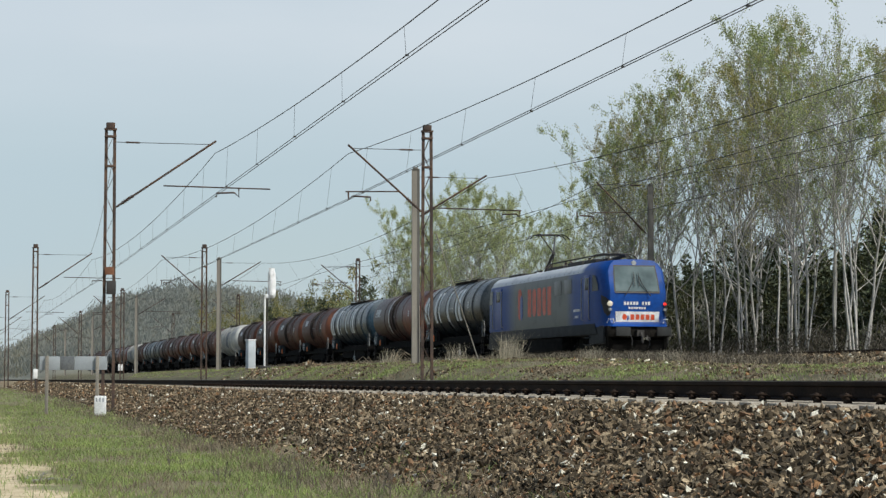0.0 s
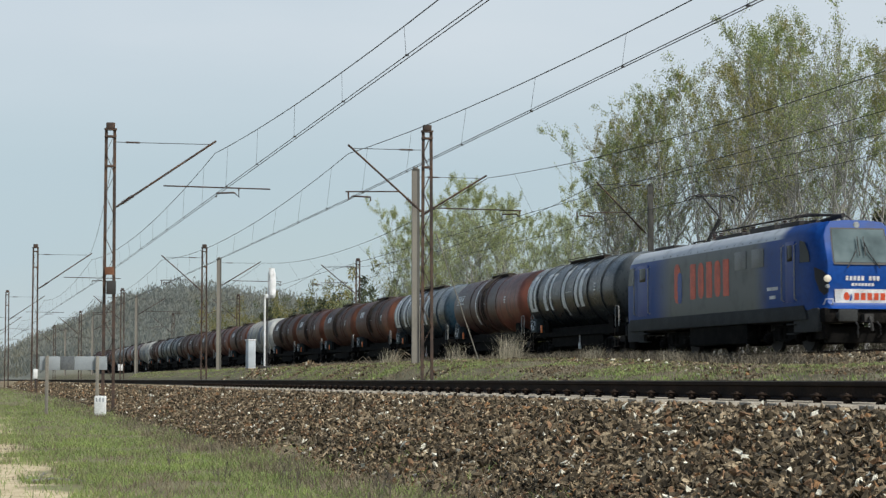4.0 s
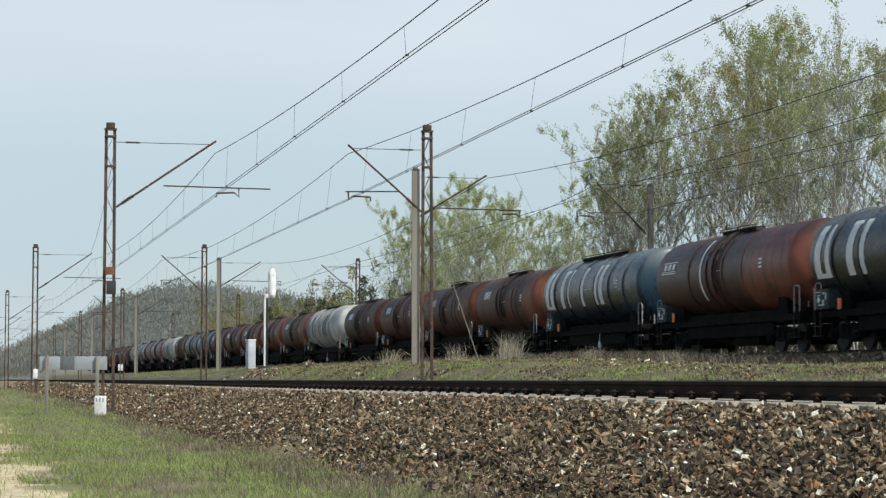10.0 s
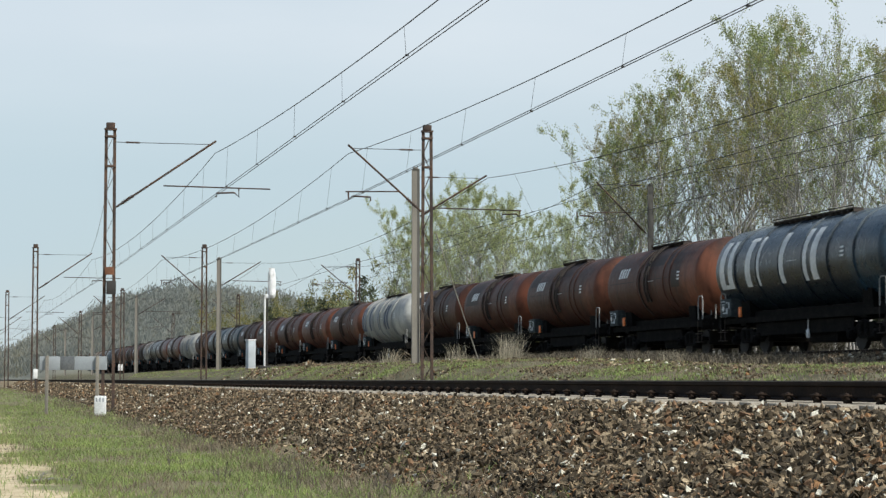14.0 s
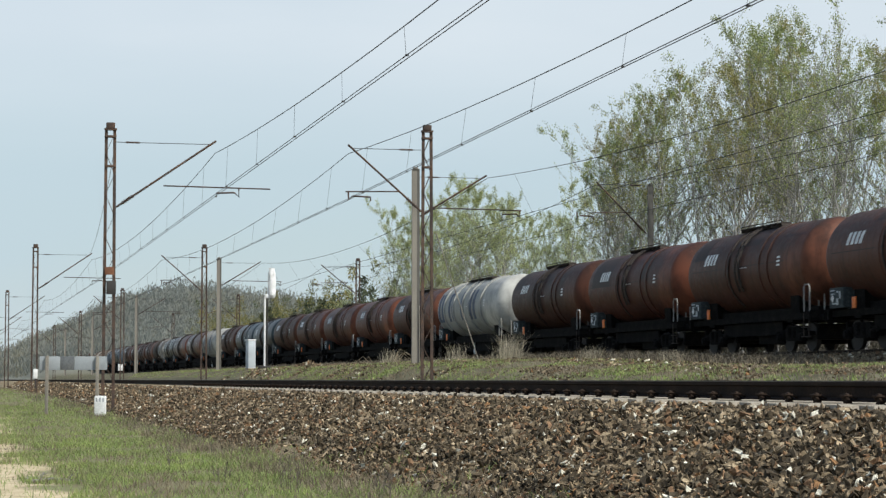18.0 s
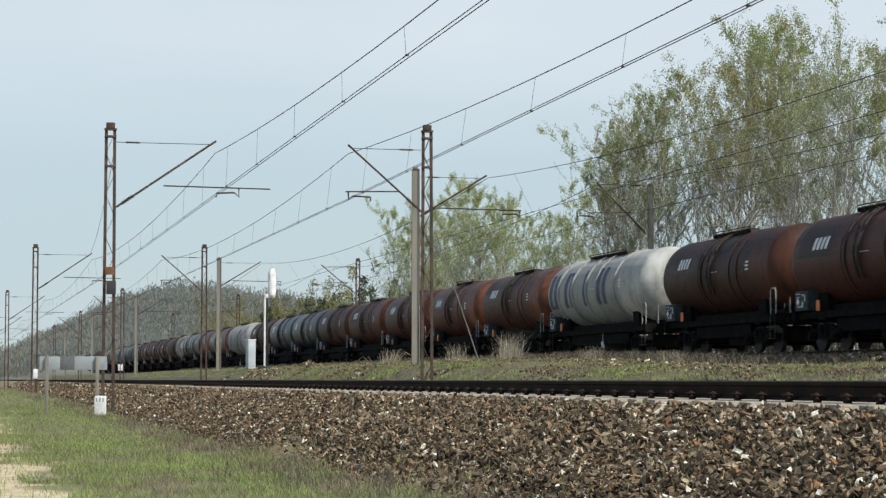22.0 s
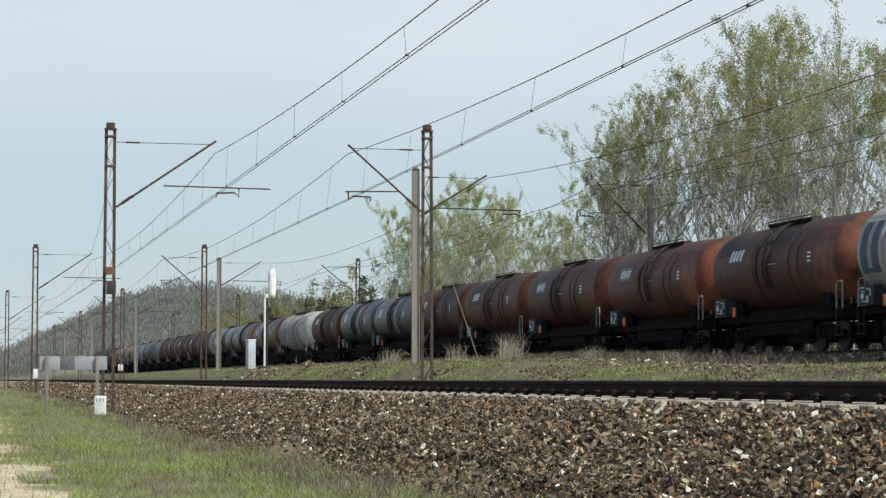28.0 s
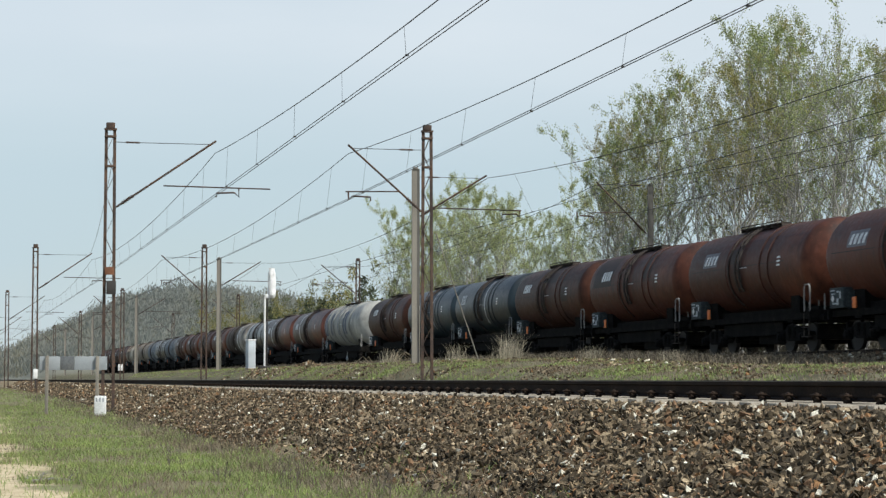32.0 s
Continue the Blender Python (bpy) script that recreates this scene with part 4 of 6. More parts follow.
    # rear ends of the tanks along the train
    rows = [("G1", 114.8), ("R1", 129.5), ("G2", 144.7), ("RB", 157.3), ("RA", 169.5), ("RC", 181.7), ("RA", 194.0), ("W", 209.4), ("RA", 221.4), ("RP", 233.4), ("RP", 245.6), ("RC", 257.6), ("RB", 269.5),
            ("D", 281.3), ("D", 293.1), ("RA", 305.2), ("W", 321.2), ("B", 335.4), ("B", 349.8), ("K", 361.9), ("S", 376.2), ("RA", 388.0), ("RA", 400.0), ("RP", 412.0), ("RA", 424.0), ("Y", 436.0), ("K", 448.0), ("Y", 460.0), ("E", 472.2), ("E", 484.4), ("E", 496.6),
            ("RA", 508.6), ("RA", 520.6), ("RA", 532.6), ("RA", 544.6), ("RA", 556.6)]
    half = {"G1": 6.85, "R1": 7.0, "G2": 6.95, "W": 6.85, "B": 6.8, "S": 6.65, "Y": 5.7}
    seen = set()
    for k, rear in rows:
        put_wagon(protos[k], rear - half.get(k, 5.75), k not in seen)
        seen.add(k)


make_train()
# ---- the locomotive ----
def livery():
    """Blue ends that fade to silver-grey along the flank; pale roof edge; road dirt."""
    m = material("loco_livery", (0.008, 0.054, 0.245), 0.4, dark=(0.006, 0.042, 0.19), light=(0.010, 0.066, 0.295), scale=0.8, fine=8, bump=0.04, spec=0.12)
    nt = m.node_tree
    N, L = nt.nodes, nt.links
    b = N["Principled BSDF"]
    blue = b.inputs["Base Color"].links[0].from_socket
    tc = N.new("ShaderNodeTexCoord")
    sx = N.new("ShaderNodeSeparateXYZ")
    L.new(tc.outputs["Object"], sx.inputs[0])

    def ramp(sock, a, c):
        mr = N.new("ShaderNodeMapRange")
        mr.interpolation_type = "SMOOTHSTEP"
        mr.inputs["From Min"].default_value, mr.inputs["From Max"].default_value = a, c
        L.new(sock, mr.inputs["Value"])
        return mr.outputs[0]

    def mult(a, c):
        mm = N.new("ShaderNodeMath")
        mm.operation = "MULTIPLY"
        L.new(a, mm.inputs[0])
        L.new(c, mm.inputs[1])
        return mm.outputs[0]

    def mix(fac, a, col):
        mx = N.new("ShaderNodeMix")
        mx.data_type = "RGBA"
        L.new(fac, mx.inputs["Factor"])
        L.new(a, mx.inputs["A"])
        mx.inputs["B"].default_value = (*col, 1)
        return mx.outputs["Result"]

    f = mult(ramp(sx.outputs["Y"], -5.2, -3.6), ramp(sx.outputs["Y"], 6.6, 4.2))
    col = mix(f, blue, (0.155, 0.162, 0.154))
    top = mult(ramp(sx.outputs["Z"], 3.60, 3.64), ramp(sx.outputs["Y"], -6.4, -5.6))
    col = mix(top, col, (0.60, 0.62, 0.64))
    dirt = N.new("ShaderNodeTexNoise")
    dirt.inputs["Scale"].default_value, dirt.inputs["Detail"].default_value = 1.6, 7
    L.new(tc.outputs["Object"], dirt.inputs["Vector"])
    low = N.new("ShaderNodeMath")
    low.operation = "MULTIPLY"
    low.inputs[1].default_value = 0.35
    L.new(ramp(dirt.outputs["Fac"], 0.48, 0.75), low.inputs[0])
    col = mix(low.outputs[0], col, (0.034, 0.034, 0.038))
    L.new(col, b.inputs["Base Color"])
    return m


def rounded_plate(x, y, z, w, h, r, t=0.008):
    """A thin plate in the plane of the flank with rounded corners."""
    pts = []
    for cy, cz_, a0 in ((w / 2 - r, h / 2 - r, 0), (-w / 2 + r, h / 2 - r, 90), (-w / 2 + r, -h / 2 + r, 180), (w / 2 - r, -h / 2 + r, 270)):
        for k in range(6):
            a = radians(a0 + 18 * k)
            pts.append((y + cy + r * math.cos(a), z + cz_ + r * math.sin(a)))
    return Geo().loft([[(x - t / 2, p, q) for p, q in pts], [(x + t / 2, p, q) for p, q in pts]])


LIVERY = livery()
LOCO_BLUE = material("loco_blue", (0.010, 0.048, 0.25), 0.35, dark=(0.010, 0.044, 0.23), light=(0.016, 0.068, 0.36), scale=0.9, fine=10, bump=0.03, spec=0.25)
FRAME_GREY = material("loco_frame_grey", (0.022, 0.024, 0.024), 0.8, dark=(0.012, 0.012, 0.012), light=(0.042, 0.042, 0.042), scale=1.5, fine=15)
SILVER = material("silver_grey_panel", (0.15, 0.157, 0.16), 0.45, 0.2, scale=1.5, fine=20, bump=0.05)
LOCO_RED = material("mark_red", (0.58, 0.07, 0.02), 0.45, scale=3, fine=20, bump=0)
PLATE_WHITE = material("plate_white", (0.66, 0.66, 0.66), 0.5, scale=3, fine=20, bump=0)
RUBBER = material("black_rubber", (0.015, 0.015, 0.016), 0.6, scale=6, bump=0)
GLASS = material("dark_glass", (0.006, 0.007, 0.008), 0.1, scale=2, fine=6, bump=0, spec=0.12)
SCREEN = material("windscreen_glass", (0.10, 0.135, 0.14), 0.06, scale=0.9, fine=1.6, bump=0, spec=0.2, dark=(0.045, 0.060, 0.063), light=(0.17, 0.215, 0.22))
LAMP_ON = glowing("headlight_lit", (0.55, 0.49, 0.38), 0.35)
LAMP_RED = glowing("tail_light_lit", (0.9, 0.03, 0.02), 0.9)
LAMP_GLASS = material("lamp_glass", (0.30, 0.31, 0.31), 0.1, scale=5, bump=0, spec=0.8)
ROOF_GEAR = material("roof_gear", (0.035, 0.032, 0.03), 0.85, scale=3, fine=20)


def section(y, k, lean):
    """Outline of the body at y; k narrows it, lean pushes the upper part back (towards +Y) along the windscreen's rake."""
    half = [(1.46, 1.28), (1.50, 1.5), (1.50, 2.05), (1.50, 2.70), (1.495, 3.2), (1.47, 3.60), (1.32, 3.86), (1.10, 4.04), (0.5, 4.09)]
    out = []
    for x, z in half:
        out.append((x * k, y + lean * (max(0.0, z - 2.65) * 0.36 + max(0.0, 2.65 - z) * 0.05), z))
    return [(-x, yy, z) for x, yy, z in out] + [(x, yy, z) for x, yy, z in reversed(out)]


def loco_body():
    g = Geo()
    H = 8.85
    rings = [section(-H, 0.78, 1), section(-H + 0.12, 0.86, 1), section(-H + 0.55, 0.955, 0.8), section(-H + 1.15, 0.995, 0.35), section(-H + 1.8, 1, 0)]
    rings += [section(y, 1, 0) for y in (-4.5, -1.5, 1.5, 4.5)]
    rings += [section(H - 1.8, 1, 0), section(H - 1.15, 0.995, -0.35), section(H - 0.55, 0.955, -0.8), section(H - 0.12, 0.86, -1), section(H, 0.78, -1)]
    g.loft(rings, cap=False)
    n = len(rings[0])
    base = (len(rings) - 1) * n
    for i in range(n // 2 - 1):
        g.f.append((i, i + 1, n - 2 - i, n - 1 - i))
        g.f.append((base + i, base + n - 1 - i, base + n - 2 - i, base + i + 1))
    return g


def front_sheet(rows, off, dy=0.0):
    """Sheet on the front wall: rows (z, x0, x1), lying just before it."""
    vs = []
    for z, x0, x1 in rows:
        y = -8.85 + max(0.0, z - 2.65) * 0.36 + max(0.0, 2.65 - z) * 0.05 - off + dy
        vs += [(x0, y, z), (x1, y, z)]
    return Geo().add(vs, [(2 * i, 2 * i + 1, 2 * i + 3, 2 * i + 2) for i in range(len(rows) - 1)])


def make_pantograph(parent, y, up):
    p = Geo()
    z = 4.22
    for s in (-0.5, 0.5):
        p.tube([(s, y - 0.6, z), (s, y + 0.6, z)], 0.03, 6)
        p.tube([(s, y - 0.5, 4.05), (s, y - 0.5, z)], 0.05, 8)
        p.tube([(s, y + 0.5, 4.05), (s, y + 0.5, z)], 0.05, 8)
    knee = (y - 0.85, 5.05) if up else (y - 1.5, 4.32)
    head = (y + 0.05, 5.92) if up else (y + 0.2, 4.42)
    ob = part("pantograph", p, ROOF_GEAR, parent, "raised single-arm pantograph" if up else "lowered pantograph")
    lower = Geo().tube([(0, y + 0.5, z), (0, knee[0], knee[1])], 0.075, 8)
    lower.tube([(0.2, y + 0.35, z), (0.08, knee[0] + 0.1, knee[1])], 0.02, 6)
    part("lower_arm", lower, ROOF_GEAR, ob)
    upper = Geo()
    for s in (-1, 1):
        upper.tube([(0, knee[0], knee[1]), (s * 0.35, head[0], head[1])], 0.032, 6)
    part("upper_arm", upper, ROOF_GEAR, ob)
    hd = Geo()
    for q in (-0.28, 0.28):
        hd.tube([(-0.98, head[0] + q, head[1] - 0.18), (-0.82, head[0] + q, head[1] - 0.02), (-0.6, head[0] + q, head[1] + 0.04), (0.6, head[0] + q, head[1] + 0.04), (0.82, head[0] + q, head[1] - 0.02), (0.98, head[0] + q, head[1] - 0.18)], 0.025, 6)
    for s in (-0.5, 0.5):
        hd.tube([(s, head[0] - 0.28, head[1]), (s, head[0] + 0.28, head[1])], 0.02, 6)
    part("collector_head", hd, ROOF_GEAR, ob)


def make_loco():
    lo = thing("locomotive", pose(0, 0, 0), "blue and silver-grey electric locomotive with red flank marks", "locomotive")
    body = part("body", loco_body(), LIVERY, lo, smooth=28)
    # frame below the body
    fr = Geo()
    for s in (-1, 1):
        fr.rbox((s * 1.44, 0.1, 1.20), (0.14, 15.6, 0.46), 0.03)
        for y in (-7.6, 7.6):
            fr.rbox((s * 1.36, y, 0.95), (0.16, 1.5, 0.75), 0.05)
    fr.box((0, 0, 1.1), (2.7, 16.6, 0.3))
    part("frame", fr, FRAME_GREY, lo, "dark grey frame sill")
    part("equipment_box", Geo().rbox((-1.15, 0, 0.64), (0.5, 5.6, 0.66), 0.05).rbox((1.15, 0, 0.64), (0.5, 5.6, 0.66), 0.05).box((0, 0, 0.7), (2.0, 6.0, 0.5)), UNDER, lo)
    for e in (-1, 1):
        hb = Geo().rbox((0, e * 8.45, 1.08), (2.72, 0.5, 0.46), 0.05)
        hb.rbox((0, e * 8.35, 0.48), (2.4, 0.25, 0.5), 0.05)
        hb.rbox((-1.22, e * 8.2, 0.8), (0.18, 0.7, 0.9), 0.04).rbox((1.22, e * 8.2, 0.8), (0.18, 0.7, 0.9), 0.04)
        head = part("headstock", hb, UNDER, lo)
        for s in (-1, 1):
            bu = Geo().tube([(s * 0.88, e * 8.65, 1.06), (s * 0.88, e * 9.2, 1.06)], 0.12, 12)
            bu.rbox((s * 0.88, e * 9.33, 1.06), (0.62, 0.08, 0.36), 0.03)
            part("buffer", bu, FRAME_GREY, lo)
        ck = Geo().tube([(0, e * 8.7, 1.02), (0, e * 9.05, 1.0), (0, e * 9.1, 0.8), (0.03, e * 9.1, 0.6)], 0.05, 8)
        ck.box((0, e * 8.8, 1.0), (0.3, 0.3, 0.25))
        part("coupling", ck, DARK_STEEL, lo, "screw coupling on a hook")
        for s in (-1, 1):
            part("air_hose", Geo().tube([(s * 0.35, e * 8.7, 0.9), (s * 0.37, e * 8.95, 0.75), (s * 0.38, e * 8.95, 0.5), (s * 0.33, e * 8.85, 0.4)], 0.028, 6), RUBBER, lo)
    # bogies
    bgm = bogie_geo(2.6).mesh("loco_bogie", UNDER)
    for e in (-1, 1):
        bg = part("bogie", bgm, None, lo, at=pose(0, e * 5.2, 0))
        # solid boxes added to close the see-through gaps in the bogie
        part("traction_gear", Geo().rbox((0, 0, 0.62), (1.9, 2.2, 0.5), 0.05).rbox((0, -1.75, 0.5), (1.9, 0.2, 0.4), 0.03).rbox((0, 1.75, 0.5), (1.9, 0.2, 0.4), 0.03), UNDER, bg)
        for q in (-1.3, 1.3):
            part("wheelset", WHEELSET, None, bg, at=Matrix.LocRotScale((0, q, 0.60), None, (1, 1.3, 1.3)))
    # front wall
    part("windscreen_surround", front_sheet([(2.66, -0.97, 0.97), (2.76, -0.99, 0.99), (3.2, -0.97, 0.97), (3.84, -0.91, 0.91)], 0.012), RUBBER, lo)
    part("windscreen", front_sheet([(2.74, -0.94, 0.94), (3.2, -0.92, 0.92), (3.79, -0.87, 0.87)], 0.02), SCREEN, lo, "wide pale windscreen")
    for s in (-0.1, 0.1):
        w = Geo().tube([(s * 5.5, -8.92, 2.55), (s * 2.2, -8.80, 3.05), (s, -8.72, 3.38)], 0.018, 5)
        w.beam((s, -8.84, 2.95), (s, -8.64, 3.55), 0.02, 0.035)
        part("wiper", w, RUBBER, lo)
    plate = part("number_panel", front_sheet([(1.42, -0.93, 0.93), (1.90, -0.95, 0.95)], 0.03), PLATE_WHITE, lo, "white front panel with a red plain mark")
    rm = Geo()
    for i in range(5):
        rm.add(*[(g.v, g.f) for g in [front_sheet([(1.56, -0.30 + 0.22 * i, -0.14 + 0.22 * i), (1.78, -0.30 + 0.22 * i, -0.14 + 0.22 * i)], 0.036)]][0])
    part("red_bars", rm, LOCO_RED, plate, "red plain bars")
    part("emblem", front_sheet([(1.56, -0.62, -0.50), (1.66, -0.66, -0.44), (1.80, -0.62, -0.52)], 0.036), LOCO_RED, plate, "red plain emblem")
    part("emblem", front_sheet([(1.54, -0.47, -0.40), (1.66, -0.43, -0.36), (1.74, -0.44, -0.40)], 0.037), LOCO_BLUE, plate, "blue plain emblem")
    nm = Geo()
    for i in range(9):
        if i != 5:
            q = front_sheet([(2.17, -0.58 + 0.13 * i, -0.49 + 0.13 * i), (2.31, -0.58 + 0.13 * i, -0.49 + 0.13 * i)], 0.012)
            nm.add(q.v, q.f)
    for i in range(7):
        q = front_sheet([(2.0, -0.38 + 0.11 * i, -0.30 + 0.11 * i), (2.09, -0.38 + 0.11 * i, -0.30 + 0.11 * i)], 0.012)
        nm.add(q.v, q.f)
    part("number_bars", nm, PLATE_WHITE, lo, "rows of plain white bars")
    for s in (-1, 1):
        hz = Geo().add([(s * 1.15, -8.86, 2.28), (s * 1.31, -8.74, 2.48), (s * 1.44, -8.38, 2.60), (s * 1.43, -8.42, 2.25), (s * 1.36, -8.60, 1.85), (s * 1.27, -8.78, 1.70), (s * 1.18, -8.88, 1.80)],
                       [(0, 1, 5, 6), (1, 2, 3), (1, 3, 4, 5)])
        hs = part("headlight_unit", hz, RUBBER, lo, "black lamp housing")
        part("headlight", Geo().lathe([(0, 0.08), (0.02, 0.115), (0.10, 0.10)] if s < 0 else [(0, 0.04), (0.02, 0.065), (0.10, 0.06)], 18, y0=-8.87, cz=2.22), LAMP_ON if s < 0 else LAMP_RED, hs).location = (s * 1.19, -0.01, 0)
        part("lamp_lens", Geo().lathe([(0, 0.05), (0.02, 0.065), (0.10, 0.06)], 14, y0=-8.88, cz=1.98), LAMP_GLASS, hs).location = (s * 1.19, -0.01, 0)
        part("front_grab", Geo().tube([(s * 1.08, -8.84, 1.42), (s * 1.08, -8.98, 1.42), (s * 1.08, -8.98, 1.58), (s * 1.28, -8.90, 1.58), (s * 1.28, -8.74, 1.42)], 0.018, 6), PLATE_WHITE, lo)
    part("top_light", Geo().lathe([(0, 0.09), (0.03, 0.11), (0.05, 0.08)], 16, y0=-8.42, cz=3.93), LAMP_GLASS, lo)
    # near and far flanks
    for s in (-1, 1):
        x = s * 1.505
        for y in (-6.78, 6.78):
            e = -1 if y < 0 else 1
            d = part("cab_door", Geo().rbox((x, y, 2.52), (0.03, 0.72, 1.95), 0.012), LOCO_BLUE, lo)
            part("door_window", Geo().rbox((x + s * 0.016, y, 3.12), (0.015, 0.42, 0.52), 0.05), GLASS, d)
            for q in (-0.50, 0.50):
                part("door_rail", Geo().tube([(x + s * 0.01, y + q, 1.6), (x + s * 0.09, y + q, 1.65), (x + s * 0.09, y + q, 3.35), (x + s * 0.01, y + q, 3.4)], 0.022, 6), RAILING, d)
            cw = Geo().add([(x + s * 0.005, y + e * 0.70, 2.78), (x - s * 0.03, y + e * 1.35, 2.78), (x - s * 0.03, y + e * 1.30, 3.05), (x + s * 0.0, y + e * 1.05, 3.42), (x + s * 0.005, y + e * 0.70, 3.48)], [(0, 1, 2, 3, 4)])
            part("cab_window", cw, GLASS, lo)
            for zz in (0.55, 0.85):
                part("cab_step", Geo().rbox((s * 1.42, y, zz), (0.22, 0.6, 0.04), 0.01), FRAME_GREY, lo)
        for y in (-4.05, -2.5):
            part("flank_panel", Geo().rbox((x, y, 3.12), (0.012, 1.05, 0.62), 0.03), SILVER, lo, "dull grey flank panel")
        # flank marks: red bars and a two-tone emblem
        for i in range(5):
            yy = 2.35 - 0.82 * i
            part("flank_mark", rounded_plate(x, yy - 0.22, 2.62, 0.55, 1.28, 0.26 if i in (1, 3) else 0.06), LOCO_RED, lo, "tall red plain bar")
        em = rounded_plate(x, 3.78, 2.62, 0.62, 1.45, 0.3)
        part("flank_emblem", em, LOCO_RED, lo, "red plain emblem")
        em = rounded_plate(x + s * 0.004, 3.50, 2.45, 0.42, 1.15, 0.2)
        part("flank_emblem", em, LOCO_BLUE, lo, "blue plain emblem")
        sm = Geo()
        for i, w in enumerate((0.9, 0.5)):
            sm.box((x, -5.3, 2.05 - i * 0.28), (0.008, w, 0.11))
        part("small_marks", sm, PLATE_WHITE, lo, "small white plain bars")
    # roof: equipment, shoulder ribs, pantographs
    rf = Geo()
    for y, l, w, h in ((-5.2, 1.6, 1.7, 0.18), (-2.6, 2.2, 1.5, 0.22), (0.4, 2.6, 1.6, 0.16), (6.6, 1.4, 1.5, 0.16)):
        rf.rbox((0, y, 4.07 + h / 2), (w, l, h), 0.05)
    part("roof_boxes", rf, ROOF_GEAR, lo, "grimy roof equipment")
    ins = Geo()
    for y in (-4.0, -1.2, -0.4, 1.9, 2.6):
        for xx in (-0.5, 0.4):
            for i in range(3):
                ins.lathe([(0.07 * i, 0.05), (0.07 * i + 0.03, 0.09), (0.07 * i + 0.06, 0.05)], 10, axis="Z", cz=4.2)
            ins.v[-90:] = [(a + xx, b + y, c) for a, b, c in ins.v[-90:]]
    part("roof_insulators", ins, INSUL, lo)
    part("roof_conductor", Geo().tube([(-0.5, -6.9, 4.38), (-0.5, -4.0, 4.45), (-0.5, 2.6, 4.45), (0, 3.4, 4.35)], 0.03, 6), ROOF_GEAR, lo)
    rb = Geo()
    for i in range(17):
        for s in (-1, 1):
            rb.beam((s * 1.43, -5.4 + i * 0.72, 3.66), (s * 1.06, -5.4 + i * 0.72, 4.0), 0.035, 0.05)
    part("roof_ribs", rb, SILVER, lo)
    make_pantograph(lo, 4.1, True)
    make_pantograph(lo, -6.0, False)
    # the cabs reach a little further out, the rear one more
    for o in lo.children_recursive:
        if o.type == "MESH" and o.parent.name.split(".")[0] != "bogie" and o.data.users == 1:
            for v in o.data.vertices:
                v.co.y += 1.42 * smooth(5.0, 8.0, v.co.y) if v.co.y > 0 else (-0.42 + 0.30 * smooth(1.28, 1.42, v.co.z)) * smooth(6.9, 8.0, -v.co.y)
    TRAIN.append((lo, 90.0))


make_loco()
DARK_CONCRETE = material("darker_pole_concrete", (0.10, 0.095, 0.085), 0.9, scale=1.0, fine=40)


# ---- overhead line: masts, arms and wires ----
def lattice_mast(name, at, height, label, arm, base=-1.0, box=False):
    """Two tapering channels with zigzag lacing. arm: (direction, reach, ...)"""
    m = thing(name, at, label, "mast", "overhead line masts")
    w0, w1 = 0.34, 0.27
    for s in (-1, 1):
        part("leg", Geo().beam((s * w0 / 2, 0, base), (s * w1 / 2, 0, height), 0.045, 0.10), MAST_STEEL, m)
    n = 13
    for i in range(n):
        a, b = i / n, (i + 1) / n
        za, zb = base + 0.4 + (height - base - 0.5) * a, base + 0.4 + (height - base - 0.5) * b
        xa, xb = (w0 + (w1 - w0) * a) / 2, (w0 + (w1 - w0) * b) / 2
        s = 1 if i % 2 else -1
        for y in (-0.05, 0.05):
            part("lacing_bar", Geo().beam((s * xa, y, za), (-s * xb, y, zb), 0.025, 0.012), MAST_STEEL, m)
    for zz, ww in ((height + 0.02, 0.40), (height - 0.22, 0.38), (height - 1.2, 0.34)):
        part("batten_plate", Geo().rbox((0, 0, zz), (ww, 0.16, 0.07), 0.01), MAST_STEEL, m)
    part("top_block", Geo().rbox((0, 0, height + 0.14), (0.28, 0.2, 0.20), 0.03), MAST_STEEL, m)
    if box:
        part("switch_box", Geo().rbox((0.06, -0.12, 3.05), (0.30, 0.22, 0.44), 0.02), DARK_STEEL, m, "dark switch box")
        part("name_plate", Geo().rbox((0, -0.09, 3.6), (0.30, 0.03, 0.26), 0.01), RUST, m)
    part("foundation", Geo().rbox((0, 0, base - 0.15), (0.6, 0.6, 0.5), 0.05), CONCRETE, m)
    return m


def concrete_pole(name, at, height, label, base=-0.6, mat=None, slim=1.0):
    mat = mat or POLE_CONCRETE
    m = thing(name, at, label, "pole", "concrete line poles")
    part("leg", Geo().beam((-0.052 * slim, 0, base), (-0.044 * slim, 0, height), 0.10 * slim, 0.2), mat, m)
    part("leg", Geo().beam((0.082 * slim, 0, base), (0.070 * slim, 0, height), 0.045 * slim, 0.2), DARK_CONCRETE, m)
    part("web", Geo().box((0.04 * slim, 0.06, (base + height) / 2), (0.06 * slim, 0.04, height - base - 0.1)), mat, m)
    part("conduit", Geo().tube([(0.17, -0.04, base), (0.15, -0.04, base + 3.2)], 0.022, 8), mat, m)
    part("cap", Geo().rbox((0, 0, height + 0.03), (0.17 * slim, 0.2, 0.08), 0.01), mat, m)
    return m


